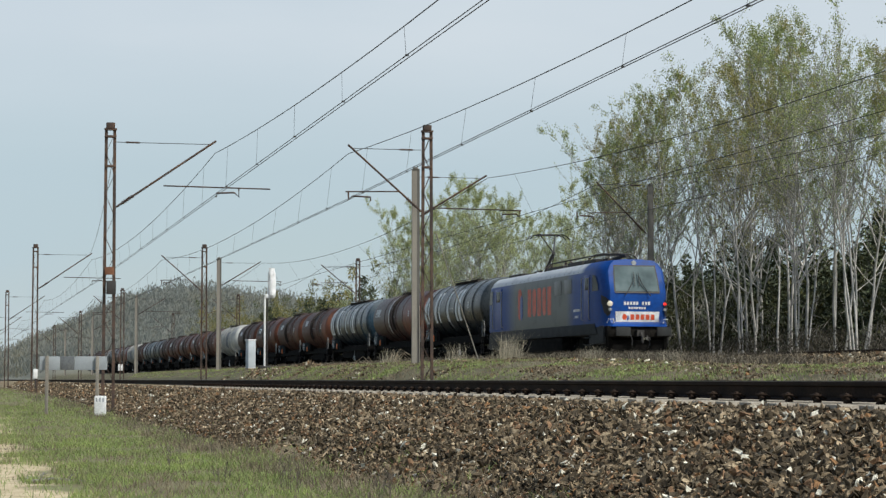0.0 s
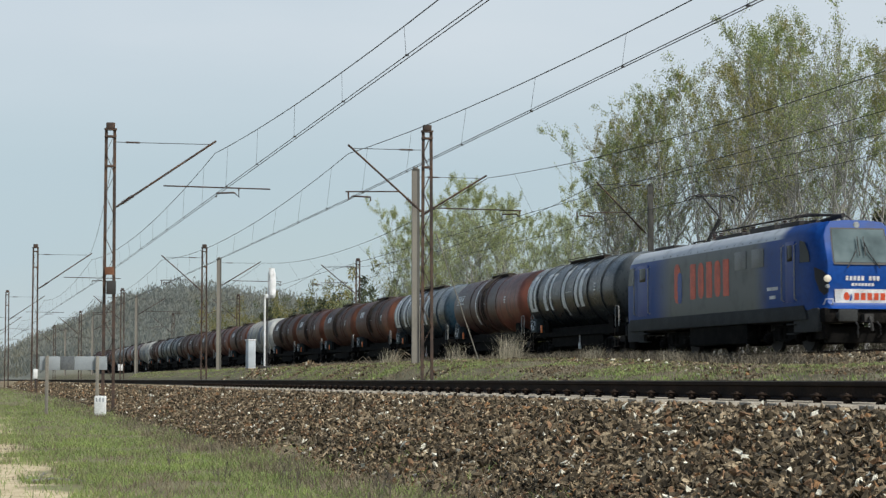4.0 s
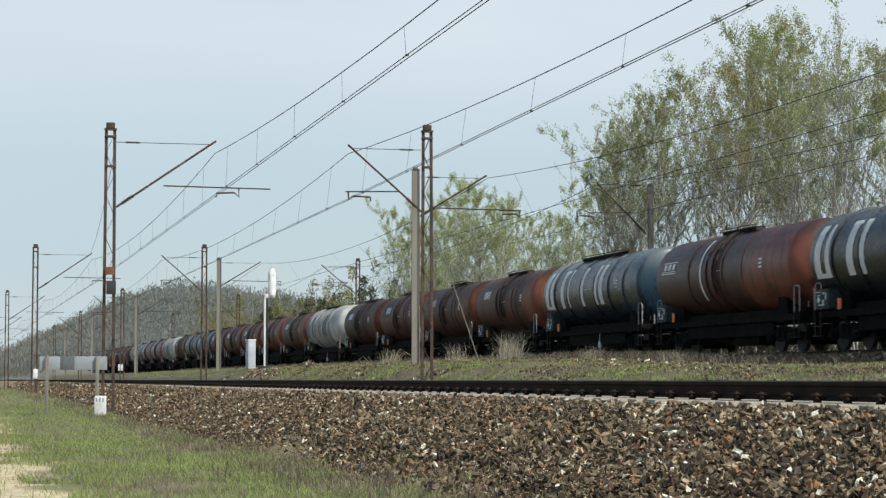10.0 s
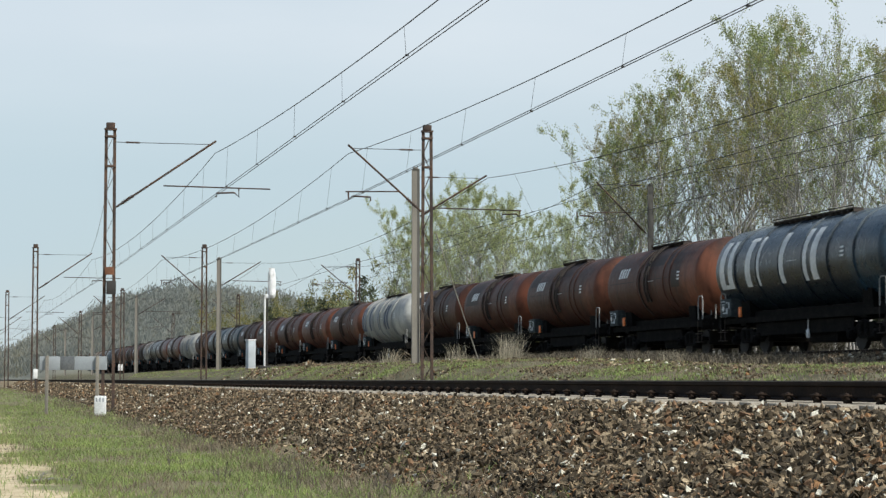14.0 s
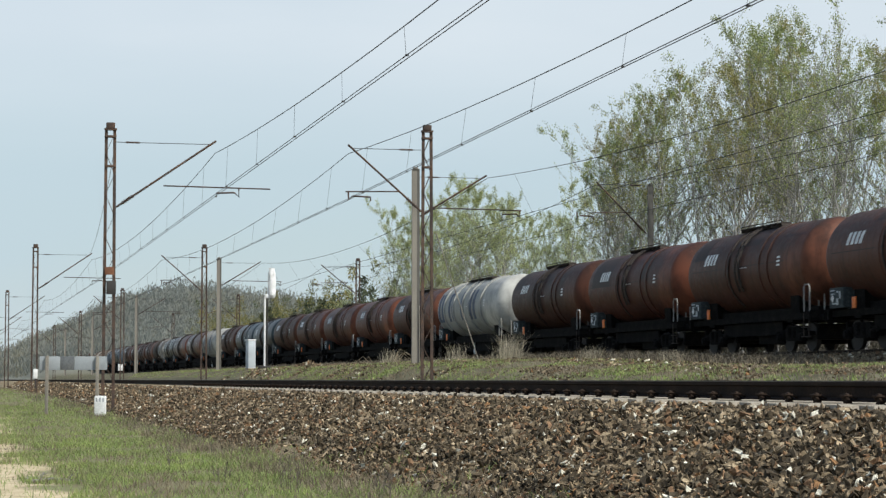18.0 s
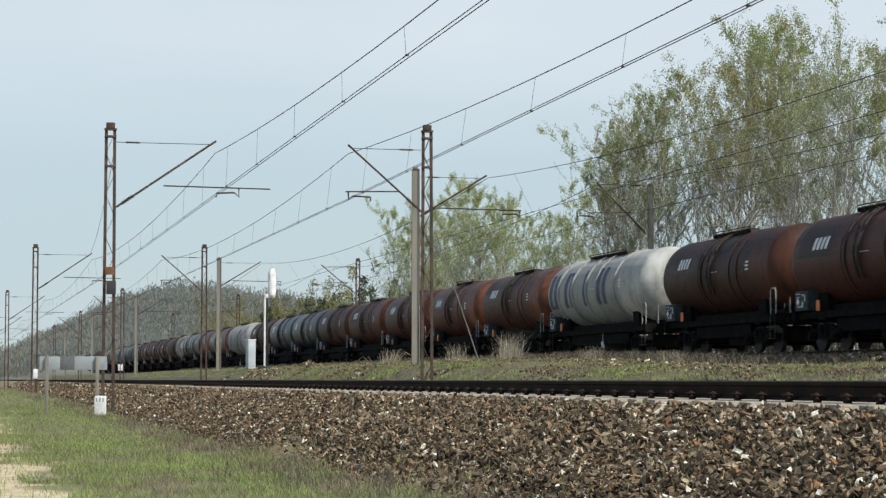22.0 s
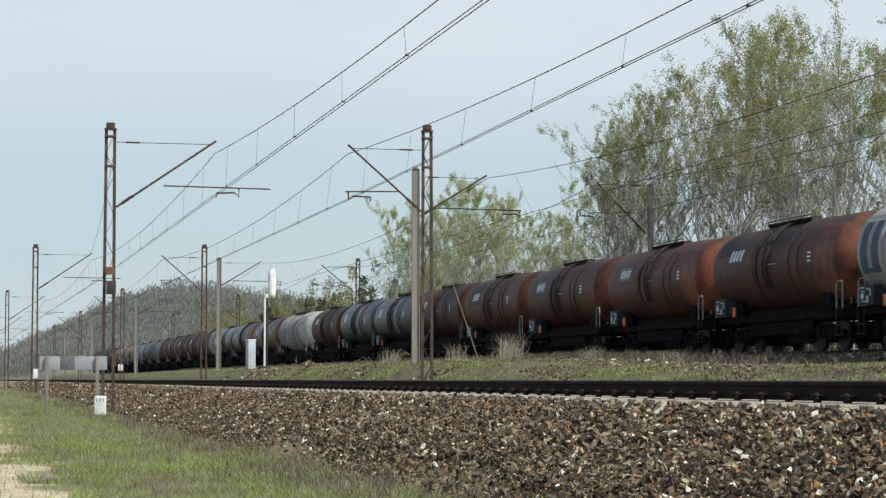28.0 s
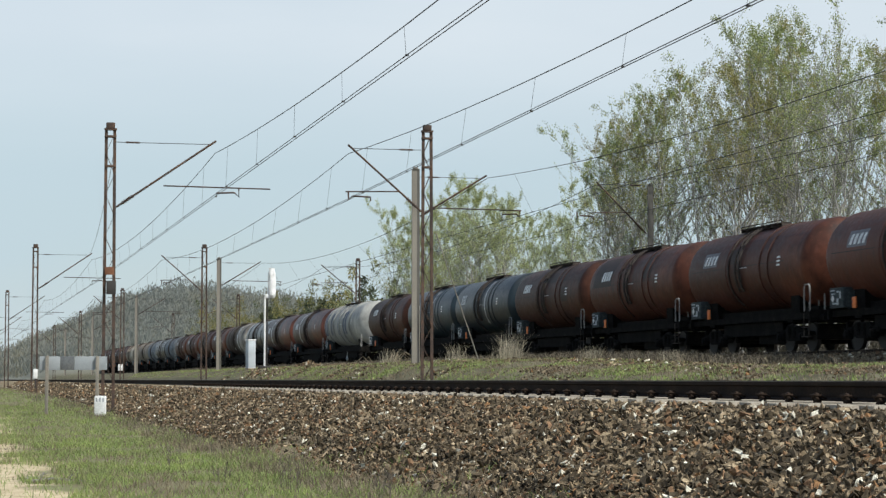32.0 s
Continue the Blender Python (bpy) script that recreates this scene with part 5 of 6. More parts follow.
def cantilever(m, d, low, high, tip, tube_z, tube0, tube1, reg):
    """Arm towards d (+1 or -1 along X): a rising strut, a top tie, a steady tube and a registration arm, all in the mast's space."""
    st = Geo().tube([(d * 0.2, 0, low), (d * tip, 0, high)], 0.035, 8)
    part("strut", st, MAST_STEEL, m)
    ins = Geo()
    dd = Vector((d * (tip - 0.2), 0, high - low)).normalized()
    for k in range(5):
        p = Vector((d * 0.2, 0, low)) + dd * (0.25 + 0.09 * k)
        ins.tube([p, p + dd * 0.05], 0.06, 10)
    part("strut_insulator", ins, INSUL, m)
    tz = high - 0.12
    part("top_tie", Geo().tube([(d * 0.15, 0, tz), (d * (tip - 0.15), 0, tz)], 0.012, 5), WIRE, m)
    part("tie_insulator", Geo().tube([(d * 0.5, 0, tz), (d * 0.6, 0, tz), (d * 0.75, 0, tz), (d * 0.95, 0, tz)], 0.03, 8), INSUL, m)
    part("steady_tube", Geo().tube([(d * tube0, 0, tube_z + 0.04), (d * tube1, 0, tube_z)], 0.025, 6), MAST_STEEL, m)
    part("registration_arm", Geo().tube([(d * (reg + 0.75), 0, tube_z), (d * (reg + 0.75), 0, tube_z - 0.28), (d * (reg + 0.6), 0, tube_z - 0.14), (d * reg, 0, tube_z - 0.17), (d * reg, 0, tube_z - 0.30)], 0.032, 6), MAST_STEEL, m)


def make_masts():
    for i, y in enumerate((68.2, 131.0, 199.0, 266.0, 333.0)):
        m = lattice_mast("line_mast", pose(4.95, y, 0), 8.25, "rusty lattice mast beside the near track" + (" with a dark switch box" if i == 0 else ""), None, -1.1, box=i == 0)
        cantilever(m, 1, 5.70, 7.97, 3.48, 6.40, 1.75, 5.3, 3.5)
    for i, y in enumerate((67.6, 131.0, 196.0, 262.0, 329.0)):
        m = lattice_mast("line_mast", pose(15.5, y, 0), 8.4, "rusty lattice mast between the tracks", None, -0.5)
        cantilever(m, -1, 5.70, 7.9, 2.72, 6.32, 0.95, 2.8, 1.95)
    for y in (80.6, 143.5, 210.0, 277.0, 345.0):
        m = concrete_pole("line_pole", pose(18.0, y, 0.4), 8.1, "weathered grey concrete line pole on the grass berm")
        cantilever(m, 1, 6.2, 7.9, 2.95, 6.5, 0.9, 4.4, 3.6)
    m = concrete_pole("line_pole", pose(30.5, 88.0, 0.4), 8.4, "dark concrete line pole behind the goods track", -0.6, DARK_CONCRETE, 0.62)
    cantilever(m, -1, 6.2, 8.5, 2.55, 7.1, 0.8, 2.75, 2.7)
    for y in (157.0, 226.0, 295.0):
        m = lattice_mast("line_mast", pose(30.5, y, 0.5), 8.7, "dark lattice mast behind the goods track", None, -0.6)
        cantilever(m, -1, 6.2, 8.4, 2.9, 7.0, 0.8, 2.9, 2.8)
    # guy of the near lattice mast
    tagged(part("earth_wire", Geo().tube([(5.1 + 3.2 * t / 8, 68.2 + 62.8 * t / 8, 7.7 + 0.25 * t / 8 - 2.4 * t / 8 * (1 - t / 8)) for t in range(9)], 0.009, 4), WIRE), "slack earth wire between the lattice masts", "earth wire")
    tagged(part("stay_rod", Geo().tube([(18.75, 80.2, 5.9), (20.55, 80.4, 0.85)], 0.022, 6), POLE_CONCRETE), "pale leaning stay rod of the concrete pole", "stay rod")


make_masts()


def wire_line(name, supports, level, zm, sag, contact_wires, label, drops=10):
    """supports: (y, x of contact, x of messenger). level gives the contact wires' height at y, the messenger sags between supports, droppers join them."""
    w = thing(name, pose(0, 0, 0), label, "overhead wire", "overhead wires")
    mpts = []
    for (ya, xa, ma), (yb, xb, mb) in zip(supports, supports[1:]):
        for i in range(20):
            t = i / 20
            mpts.append((ma + (mb - ma) * t, ya + (yb - ya) * t, zm - sag * 4 * t * (1 - t)))
        for i in range(drops):
            t = (i + 0.5) / drops
            x, y = xa + (xb - xa) * t, ya + (yb - ya) * t
            zt = zm - sag * 4 * t * (1 - t)
            zc = level(y)
            dg = Geo().tube([(x, y, zc + 0.02), (ma + (mb - ma) * t, y, zt)], 0.004, 4, cap=False)
            dg.box((x + 0.02, y, zc + 0.01), (0.07, 0.03, 0.04))
            part("dropper", dg, WIRE, w)
    part("messenger_wire", Geo().tube(mpts, 0.012, 5, cap=False), WIRE, w)
    for k in range(contact_wires):
        part("contact_wire", Geo().tube([(x + 0.10 * k, y, level(y)) for y, x, _m in supports], 0.010, 5, cap=False), WIRE, w)
    return w


wire_line("overhead_wire", [(y, 8.35 + (0.12 if i % 2 else -0.12) + 0.1, 8.40) for i, y in enumerate((-62, 2.5, 68.2, 131, 199, 266, 333))], lambda y: 6.13 + max(0.0, 68.2 - y) * 0.0056, 7.56, 0.70, 2, "overhead wires of the near track")
wire_line("overhead_wire", [(y, 12.72 + (0.1 if i % 2 else -0.1), 12.8) for i, y in enumerate((-62, 2.5, 67.6, 131, 196, 262, 329))], lambda y: 6.0 + max(0.0, 60.0 - y) * 0.008, 7.60, 0.76, 2, "overhead wires of the second track")
wire_line("overhead_wire", [(y, 21.7, 21.0) for y in (-50, 15, 80.6, 143.5, 210, 277, 345)], lambda y: 6.5, 8.2, 1.0, 1, "overhead wires above the grass berm", 8)
wire_line("overhead_wire", [(y, 27.6, 27.8) for y in (-50, 19, 88, 157, 226, 295)], lambda y: 6.97, 8.7, 1.1, 1, "overhead wires of the goods track", 8)
# ---- trees ----
def limb(rng, vs, fs, p, d, length, r, n, bend, up, tip=0.25):
    """One tapering, slightly crooked limb; returns its points and directions."""
    k = max(2, n)
    pts, dirs = [p.copy()], [d.copy()]
    for i in range(k):
        d = (d + np.array([rng.normal(0, bend), rng.normal(0, bend), rng.normal(0, bend) + up])).astype(float)
        d /= np.linalg.norm(d)
        p = p + d * length / k
        pts.append(p.copy())
        dirs.append(d.copy())
    side = 6 if r > 0.05 else (4 if r > 0.02 else 3)
    base = len(vs)
    for i, (q, e) in enumerate(zip(pts, dirs)):
        a = np.cross(e, (0.31, 0.2, 0.93))
        a /= np.linalg.norm(a) + 1e-9
        b = np.cross(a, e)
        rr = r * (1 - (1 - tip) * i / k)
        for j in range(side):
            t = 2 * math.pi * j / side
            vs.append(q + (a * math.cos(t) + b * math.sin(t)) * rr)
    for i in range(k):
        for j in range(side):
            fs.append((base + i * side + j, base + i * side + (j + 1) % side, base + (i + 1) * side + (j + 1) % side, base + (i + 1) * side + j))
    return pts, dirs


def birch_meshes(seed, height, sprays, spread, start, stems, leaf, fan=0.10):
    """Trunk and limbs, fine twigs, and small young leaves of one birch: steeply rising limbs, leaves in small sprays along the shoots."""
    rng = np.random.default_rng(seed)
    tv, tf, wv, wf, lv = [], [], [], [], []
    lean = rng.normal(0, 0.04, 2)
    shoots = []
    leaders = []
    for s in range(stems):
        h = height * (1.0 if s == 0 else rng.uniform(0.72, 0.98))
        az = 6.283 * (s + rng.random() * 0.6) / stems
        k = fan * rng.uniform(0.6, 1.4) * (stems > 1)
        d0 = np.array([lean[0] + k * math.cos(az), lean[1] + k * math.sin(az), 1.0])
        d0 /= np.linalg.norm(d0)
        r = 0.074 * height / 14 * rng.uniform(0.8, 1.1) * (1.0 if stems < 3 else 0.85)
        pts, dirs = limb(rng, tv, tf, np.array([0.16 * math.cos(az), 0.16 * math.sin(az), -0.3]) * (stems > 1) + np.array([0, 0, -0.3 * (stems == 1)]), d0, h, r, 14, 0.045, 0.012, 0.10)
        leaders.append((pts, dirs, h, r, start))
        # forks that rise beside the leader
        for f in range(1 if stems < 3 else 0):
            t = rng.uniform(0.28, 0.5)
            i = int(t * 14)
            az = rng.uniform(0, 6.283)
            d = np.array([0.34 * math.cos(az), 0.34 * math.sin(az), 1.0])
            d /= np.linalg.norm(d)
            ln = h * (1 - t) * rng.uniform(0.75, 0.95)
            p2, q2 = limb(rng, tv, tf, pts[i], d, ln, r * (1 - 0.9 * t) * 0.8, 14, 0.06, 0.04, 0.10)
            leaders.append((p2, q2, ln, r * 0.5, 0.15))
    for pts, dirs, h, r, st in leaders:
        nb = int(6 + h * 0.75)
        for b in range(nb):
            t = st + (1 - st) * (b + rng.random()) / nb
            i = min(13, int(t * 14))
            p = pts[i] + (pts[i + 1] - pts[i]) * (t * 14 - i)
            az = rng.uniform(0, 6.283)
            d = np.array([math.cos(az), math.sin(az), rng.uniform(0.7, 1.9)])
            d /= np.linalg.norm(d)
            ln = spread * height * (0.30 + 0.9 * math.sin(math.pi * min(1.0, (1.03 - t) * 0.9 + 0.03))) * rng.uniform(0.5, 1.1) + 0.35
            bp, bd = limb(rng, tv if t < 0.5 else wv, tf if t < 0.5 else wf, p, d, ln, 0.030 * (1.2 - t) * height / 14 + 0.007, 5, 0.13, 0.07)
            for _ in range(4):
                k = rng.integers(1, 6)
                az2 = rng.uniform(0, 6.283)
                d2 = bd[k] * 0.9 + np.array([math.cos(az2), math.sin(az2), rng.uniform(0.1, 0.8)]) * 0.6
                d2 /= np.linalg.norm(d2)
                sp, sd = limb(rng, wv, wf, bp[k], d2, ln * rng.uniform(0.3, 0.55), 0.015, 3, 0.16, 0.03)
                shoots.append((sp, t))
                for _ in range(2):
                    k2 = rng.integers(1, 4)
                    d3 = sd[k2] + rng.normal(0, 0.45, 3) + np.array([0, 0, 0.15])
                    d3 /= np.linalg.norm(d3)
                    q, _d = limb(rng, wv, wf, sp[k2], d3, rng.uniform(0.3, 0.75), 0.008, 2, 0.18, 0.0)
                    shoots.append((q, t))
    w = np.array([0.10 + (max(q[-1][2], 0) / height) ** 2.4 for q, t in shoots]) * rng.uniform(0.1, 1.0, len(shoots))
    w /= w.sum()
    for i in rng.choice(len(shoots), sprays, p=w):
        q, _t = shoots[i]
        k = rng.integers(0, len(q) - 1)
        c0 = q[k] + (q[k + 1] - q[k]) * rng.random()
        for _ in range(4):
            c = c0 + rng.normal(0, 1, 3) * (0.08, 0.08, 0.11)
            u = rng.normal(size=3) * (0.8, 0.8, 1.2)
            u /= np.linalg.norm(u)
            v = np.cross(u, rng.normal(size=3))
            v /= np.linalg.norm(v) + 1e-9
            z = rng.uniform(0.030, 0.054)
            lv += [c - u * z, c + v * z * 0.62, c + u * z, c - v * z * 0.62]
    lf = np.arange(len(lv)).reshape(-1, 4)
    return max(p[2] for p in wv), (soup("trunk", np.array(tv), np.array(tf), BARK, True), soup("twigs", np.array(wv), np.array(wf), TWIG, True), soup("crown", np.array(lv), lf, leaf))


BIRCHES = [birch_meshes(11, 15.0, 2300, 0.21, 0.34, 1, LEAF), birch_meshes(12, 15.0, 2000, 0.18, 0.36, 2, LEAF_OLIVE), birch_meshes(13, 15.0, 900, 0.15, 0.42, 3, LEAF, 0.13), birch_meshes(14, 15.0, 2500, 0.22, 0.30, 2, LEAF),
           birch_meshes(15, 14.0, 550, 0.11, 0.45, 4, LEAF, 0.13), birch_meshes(17, 15.0, 2300, 0.22, 0.32, 1, LEAF_OLIVE), birch_meshes(19, 14.0, 3000, 0.21, 0.20, 1, LEAF_PALE), birch_meshes(23, 14.0, 2700, 0.19, 0.22, 2, LEAF_PALE)]


def put_birch(k, x, y, tall, label="birch tree with pale bark and sparse spring leaves"):
    s = tall / BIRCHES[k][0]
    t = thing("birch_tree", Matrix.LocRotScale((x, y, ground_z(x, y)), Euler((0, 0, random.uniform(0, 6.28))), (s * random.uniform(0.95, 1.12), s * random.uniform(0.95, 1.12), s)), label, "tree", "birches behind the goods track")
    for n, me in zip(("trunk", "branchwork", "crown"), BIRCHES[k][1]):
        ob = part(n, me, None, t)
        if n != "trunk":
            ob["kind"] = "stuff"


def make_birches():
    rng = random.Random(4)
    # the wood beside the goods track, tall, ending in a spreading edge
    for i in range(20):
        y = 73 + 38.5 * (i + rng.random()) / 20
        x = 35.0 + abs(rng.gauss(0, 1)) * (2.6 if y < 98 else 1.4)
        tall = 15.3 + 2.0 * smooth(76, 94, y) - 1.0 * smooth(101, 108, y) - 2.0 * smooth(107, 113, y)
        put_birch((0, 5, 3, 1, 2, 3, 5, 0)[i % 8], x, y, tall * rng.uniform(0.86, 1.03))
    # front row: slender pale stems, often several from one root
    for i in range(6):
        put_birch((4, 2, 1)[i % 3], rng.uniform(33.6, 35.2), 74 + i * 5.8 + rng.uniform(-0.9, 0.9), rng.uniform(11.5, 14.5))
    # groups further along the line
    for i in range(9):
        put_birch((6, 7)[i % 2], rng.uniform(37.5, 42.5), rng.uniform(150, 168), rng.uniform(13.6, 16.4))
    for i in range(4):
        put_birch((6, 7)[i % 2], rng.uniform(36.0, 39.0), rng.uniform(163, 178), rng.uniform(11.0, 14.6))
    for i in range(6):
        put_birch((6, 7)[i % 2], rng.uniform(37, 40.5), rng.uniform(124, 137), rng.uniform(10.0, 13.2))
    for i in range(5):
        put_birch((7, 6)[i % 2], rng.uniform(38, 44), rng.uniform(180, 205), rng.uniform(7.5, 10.0))


make_birches()

# ---- understorey, far woods and hill ----
BRUSH = material("dead_brush", (0.045, 0.039, 0.028), 0.9, scale=0.5, fine=4, bump=0, island=[(0.0, (0.6, 0.6, 0.6)), (1.0, (1.4, 1.35, 1.25))])
PINE = material("pine_foliage", (0.050, 0.064, 0.032), 0.8, scale=0.4, fine=3, bump=0, island=[(0.0, (0.6, 0.65, 0.6)), (1.0, (1.3, 1.25, 1.1))])
SHRUB = material("shrub_foliage", (0.045, 0.050, 0.026), 0.8, scale=0.12, fine=1.5, bump=0, spec=0.1, dark=(0.026, 0.026, 0.018), light=(0.105, 0.11, 0.042), amount=0.7, island=[(0.0, (0.6, 0.62, 0.62)), (1.0, (1.3, 1.2, 1.0))], trans=0.25)
# distance haze is put into this pale grey-green base colour
FARWOOD = material("far_woodland_hazed", (0.265, 0.275, 0.25), 0.95, scale=0.03, fine=0.12, dark=(0.20, 0.225, 0.205), light=(0.33, 0.30, 0.20), bump=0, amount=0.8, spec=0.1, trans=0.5, island=[(0.0, (0.95, 0.96, 0.96)), (1.0, (1.05, 1.04, 1.03))])
MIXWOOD = material("mixed_spring_wood", (0.20, 0.195, 0.085), 0.9, scale=0.11, fine=0.5, trans=0.4, spec=0.1, dark=(0.07, 0.095, 0.045), light=(0.36, 0.29, 0.10), bump=0, amount=0.35, island=[(0.0, (0.75, 0.78, 0.78)), (1.0, (1.25, 1.2, 1.1))])


def leaf_clumps(rng, centres, radii, per, size, rise=0.0, slim=0.6):
    """Flat ragged sprays scattered through clumps; rise turns them upright."""
    n = len(centres)
    c = np.repeat(centres, per, 0)
    r = np.repeat(radii, per, 0)
    d = rng.normal(size=(n * per, 3))
    d /= np.linalg.norm(d, axis=1)[:, None]
    p = c + d * r * rng.uniform(0.25, 1.0, (n * per, 1)) ** 0.6
    u = rng.normal(size=(n * per, 3))
    u[:, 2] += rise * np.sign(u[:, 2])
    u /= np.linalg.norm(u, axis=1)[:, None]
    v = np.cross(u, rng.normal(size=(n * per, 3)))
    v /= np.linalg.norm(v, axis=1)[:, None]
    s = size * rng.uniform(0.5, 1.5, (n * per, 1))
    vs = np.stack([p - u * s, p + v * s * slim, p + u * s, p - v * s * slim], 1).reshape(-1, 3)
    return vs, np.arange(len(vs)).reshape(-1, 4)


def pine_clumps(rng, cs, rs, x, y, h, wide):
    """Tiers of one young pine, narrowing to its tip."""
    for k in range(9):
        t = k / 8
        w = (1.08 - t) * wide + 0.2
        cs.append((x + rng.normal(0, 0.3), y + rng.normal(0, 0.3), ground_z(x, y) + 0.6 + h * t))
        rs.append((w, w, 0.6))


def make_woods():
    rng = np.random.default_rng(21)
    # shrubs under the birches
    cs, rs = [], []
    for i in range(1700):
        y = rng.uniform(80, 150)
        x = rng.uniform(38.5, 50)
        h = rng.uniform(0.3, 5.6 - 2.6 * smooth(108, 130, y)) * rng.uniform(0.3, 1.0)
        cs.append((x, y, ground_z(x, y) + h))
        rs.append((rng.uniform(0.6, 1.4), rng.uniform(0.6, 1.4), rng.uniform(0.5, 1.1)))
    v, f = leaf_clumps(rng, np.array(cs), np.array(rs), 62, 0.10, 0.0, 0.5)
    tagged(part("undergrowth", soup("undergrowth", v, f, SHRUB), None), "olive undergrowth beneath the birches", "undergrowth", kind="stuff")
    # low brush along the far side of the goods track
    cs, rs = [], []
    for i in range(1100):
        y = rng.uniform(60, 210)
        x = rng.uniform(30.9, 36.5)
        cs.append((x, y, ground_z(x, y) + rng.uniform(0.1, 1.35)))
        rs.append((0.6, 0.9, 0.45))
    v, f = leaf_clumps(rng, np.array(cs), np.array(rs), 80, 0.075, 1.2, 0.16)
    tagged(part("low_brush", soup("low_brush", v, f, BRUSH), None), "brownish low brush and dead stems along the track", "brush", kind="stuff")
    # bare saplings and dead stems between the trunks
    cs, rs = [], []
    for i in range(100):
        y = rng.uniform(74, 125)
        x = rng.uniform(36, 44)
        cs.append((x, y, ground_z(x, y) + rng.uniform(0.8, 3.6)))
        rs.append((0.8, 0.8, 1.3))
    v, f = leaf_clumps(rng, np.array(cs), np.array(rs), 34, 0.33, 1.0, 0.035)
    tagged(part("bare_saplings", soup("bare_saplings", v, f, TWIG), None), "thin bare grey saplings between the birches", "brush", kind="stuff")
    # dark pines behind the birches, then along the line
    cs, rs = [], []
    for i in range(30):
        pine_clumps(rng, cs, rs, rng.uniform(39.5, 44), rng.uniform(84, 106), rng.uniform(2.5, 6.0), 1.8)
    for i in range(190):
        pine_clumps(rng, cs, rs, *(lambda x, y: (x, y, rng.uniform(3.4, 7.6) * (1.0 - 0.45 * smooth(112, 138, y * 45 / x)), 2.1))(rng.uniform(43, 51), rng.uniform(86, 146)))
    for i in range(70):
        pine_clumps(rng, cs, rs, rng.uniform(46, 66), rng.uniform(150, 200), rng.uniform(4.5, 8.0), 2.0)
    for i in range(80):
        pine_clumps(rng, cs, rs, rng.uniform(46, 68), rng.uniform(190, 330), rng.uniform(4.0, 8.0), 2.0)
    for i in range(80):
        y = rng.uniform(195, 320)
        pine_clumps(rng, cs, rs, rng.uniform(39, 46) + (y - 205) * 0.05, y, rng.uniform(5.5, 9.0), 1.7)
    v, f = leaf_clumps(rng, np.array(cs), np.array(rs), 66, 0.145, 0.0, 0.42)
    tagged(part("pine_wood", soup("pine_wood", v, f, PINE), None), "dark green pine wood behind the birches", "wood", kind="stuff")
    # mixed trees along the line, further off
    cs, rs = [], []
    for i in range(300):
        y = rng.uniform(190, 420)
        x = rng.uniform(40, 72) + (y - 190) * 0.03
        h = rng.uniform(6.5, 11.5)
        for k in range(6):
            t = k / 5
            cs.append((x + rng.normal(0, 0.8), y + rng.normal(0, 0.8), ground_z(x, y) + 1.0 + (h - 1) * t))
            w = (0.5 + math.sin(3.0 * t + 0.2)) * 1.5
            rs.append((w, w, 1.0))
    v, f = leaf_clumps(rng, np.array(cs), np.array(rs), 100, 0.13, 0.6, 0.4)
    tagged(part("mixed_wood", soup("mixed_wood", v, f, MIXWOOD), None), "mixed yellow-green and dark spring woodland", "wood", kind="stuff")
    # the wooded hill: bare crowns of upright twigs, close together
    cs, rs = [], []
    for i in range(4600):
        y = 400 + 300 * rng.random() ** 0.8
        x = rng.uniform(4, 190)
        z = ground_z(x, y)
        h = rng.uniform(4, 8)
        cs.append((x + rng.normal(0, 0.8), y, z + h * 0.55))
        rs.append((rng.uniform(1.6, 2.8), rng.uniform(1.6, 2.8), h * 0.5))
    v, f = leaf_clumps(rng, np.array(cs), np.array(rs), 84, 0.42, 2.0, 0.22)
    tagged(part("hill_wood", soup("hill_wood", v, f, FARWOOD), None), "wooded hill in early spring colours with painted haze", "wood", kind="stuff")


make_woods()
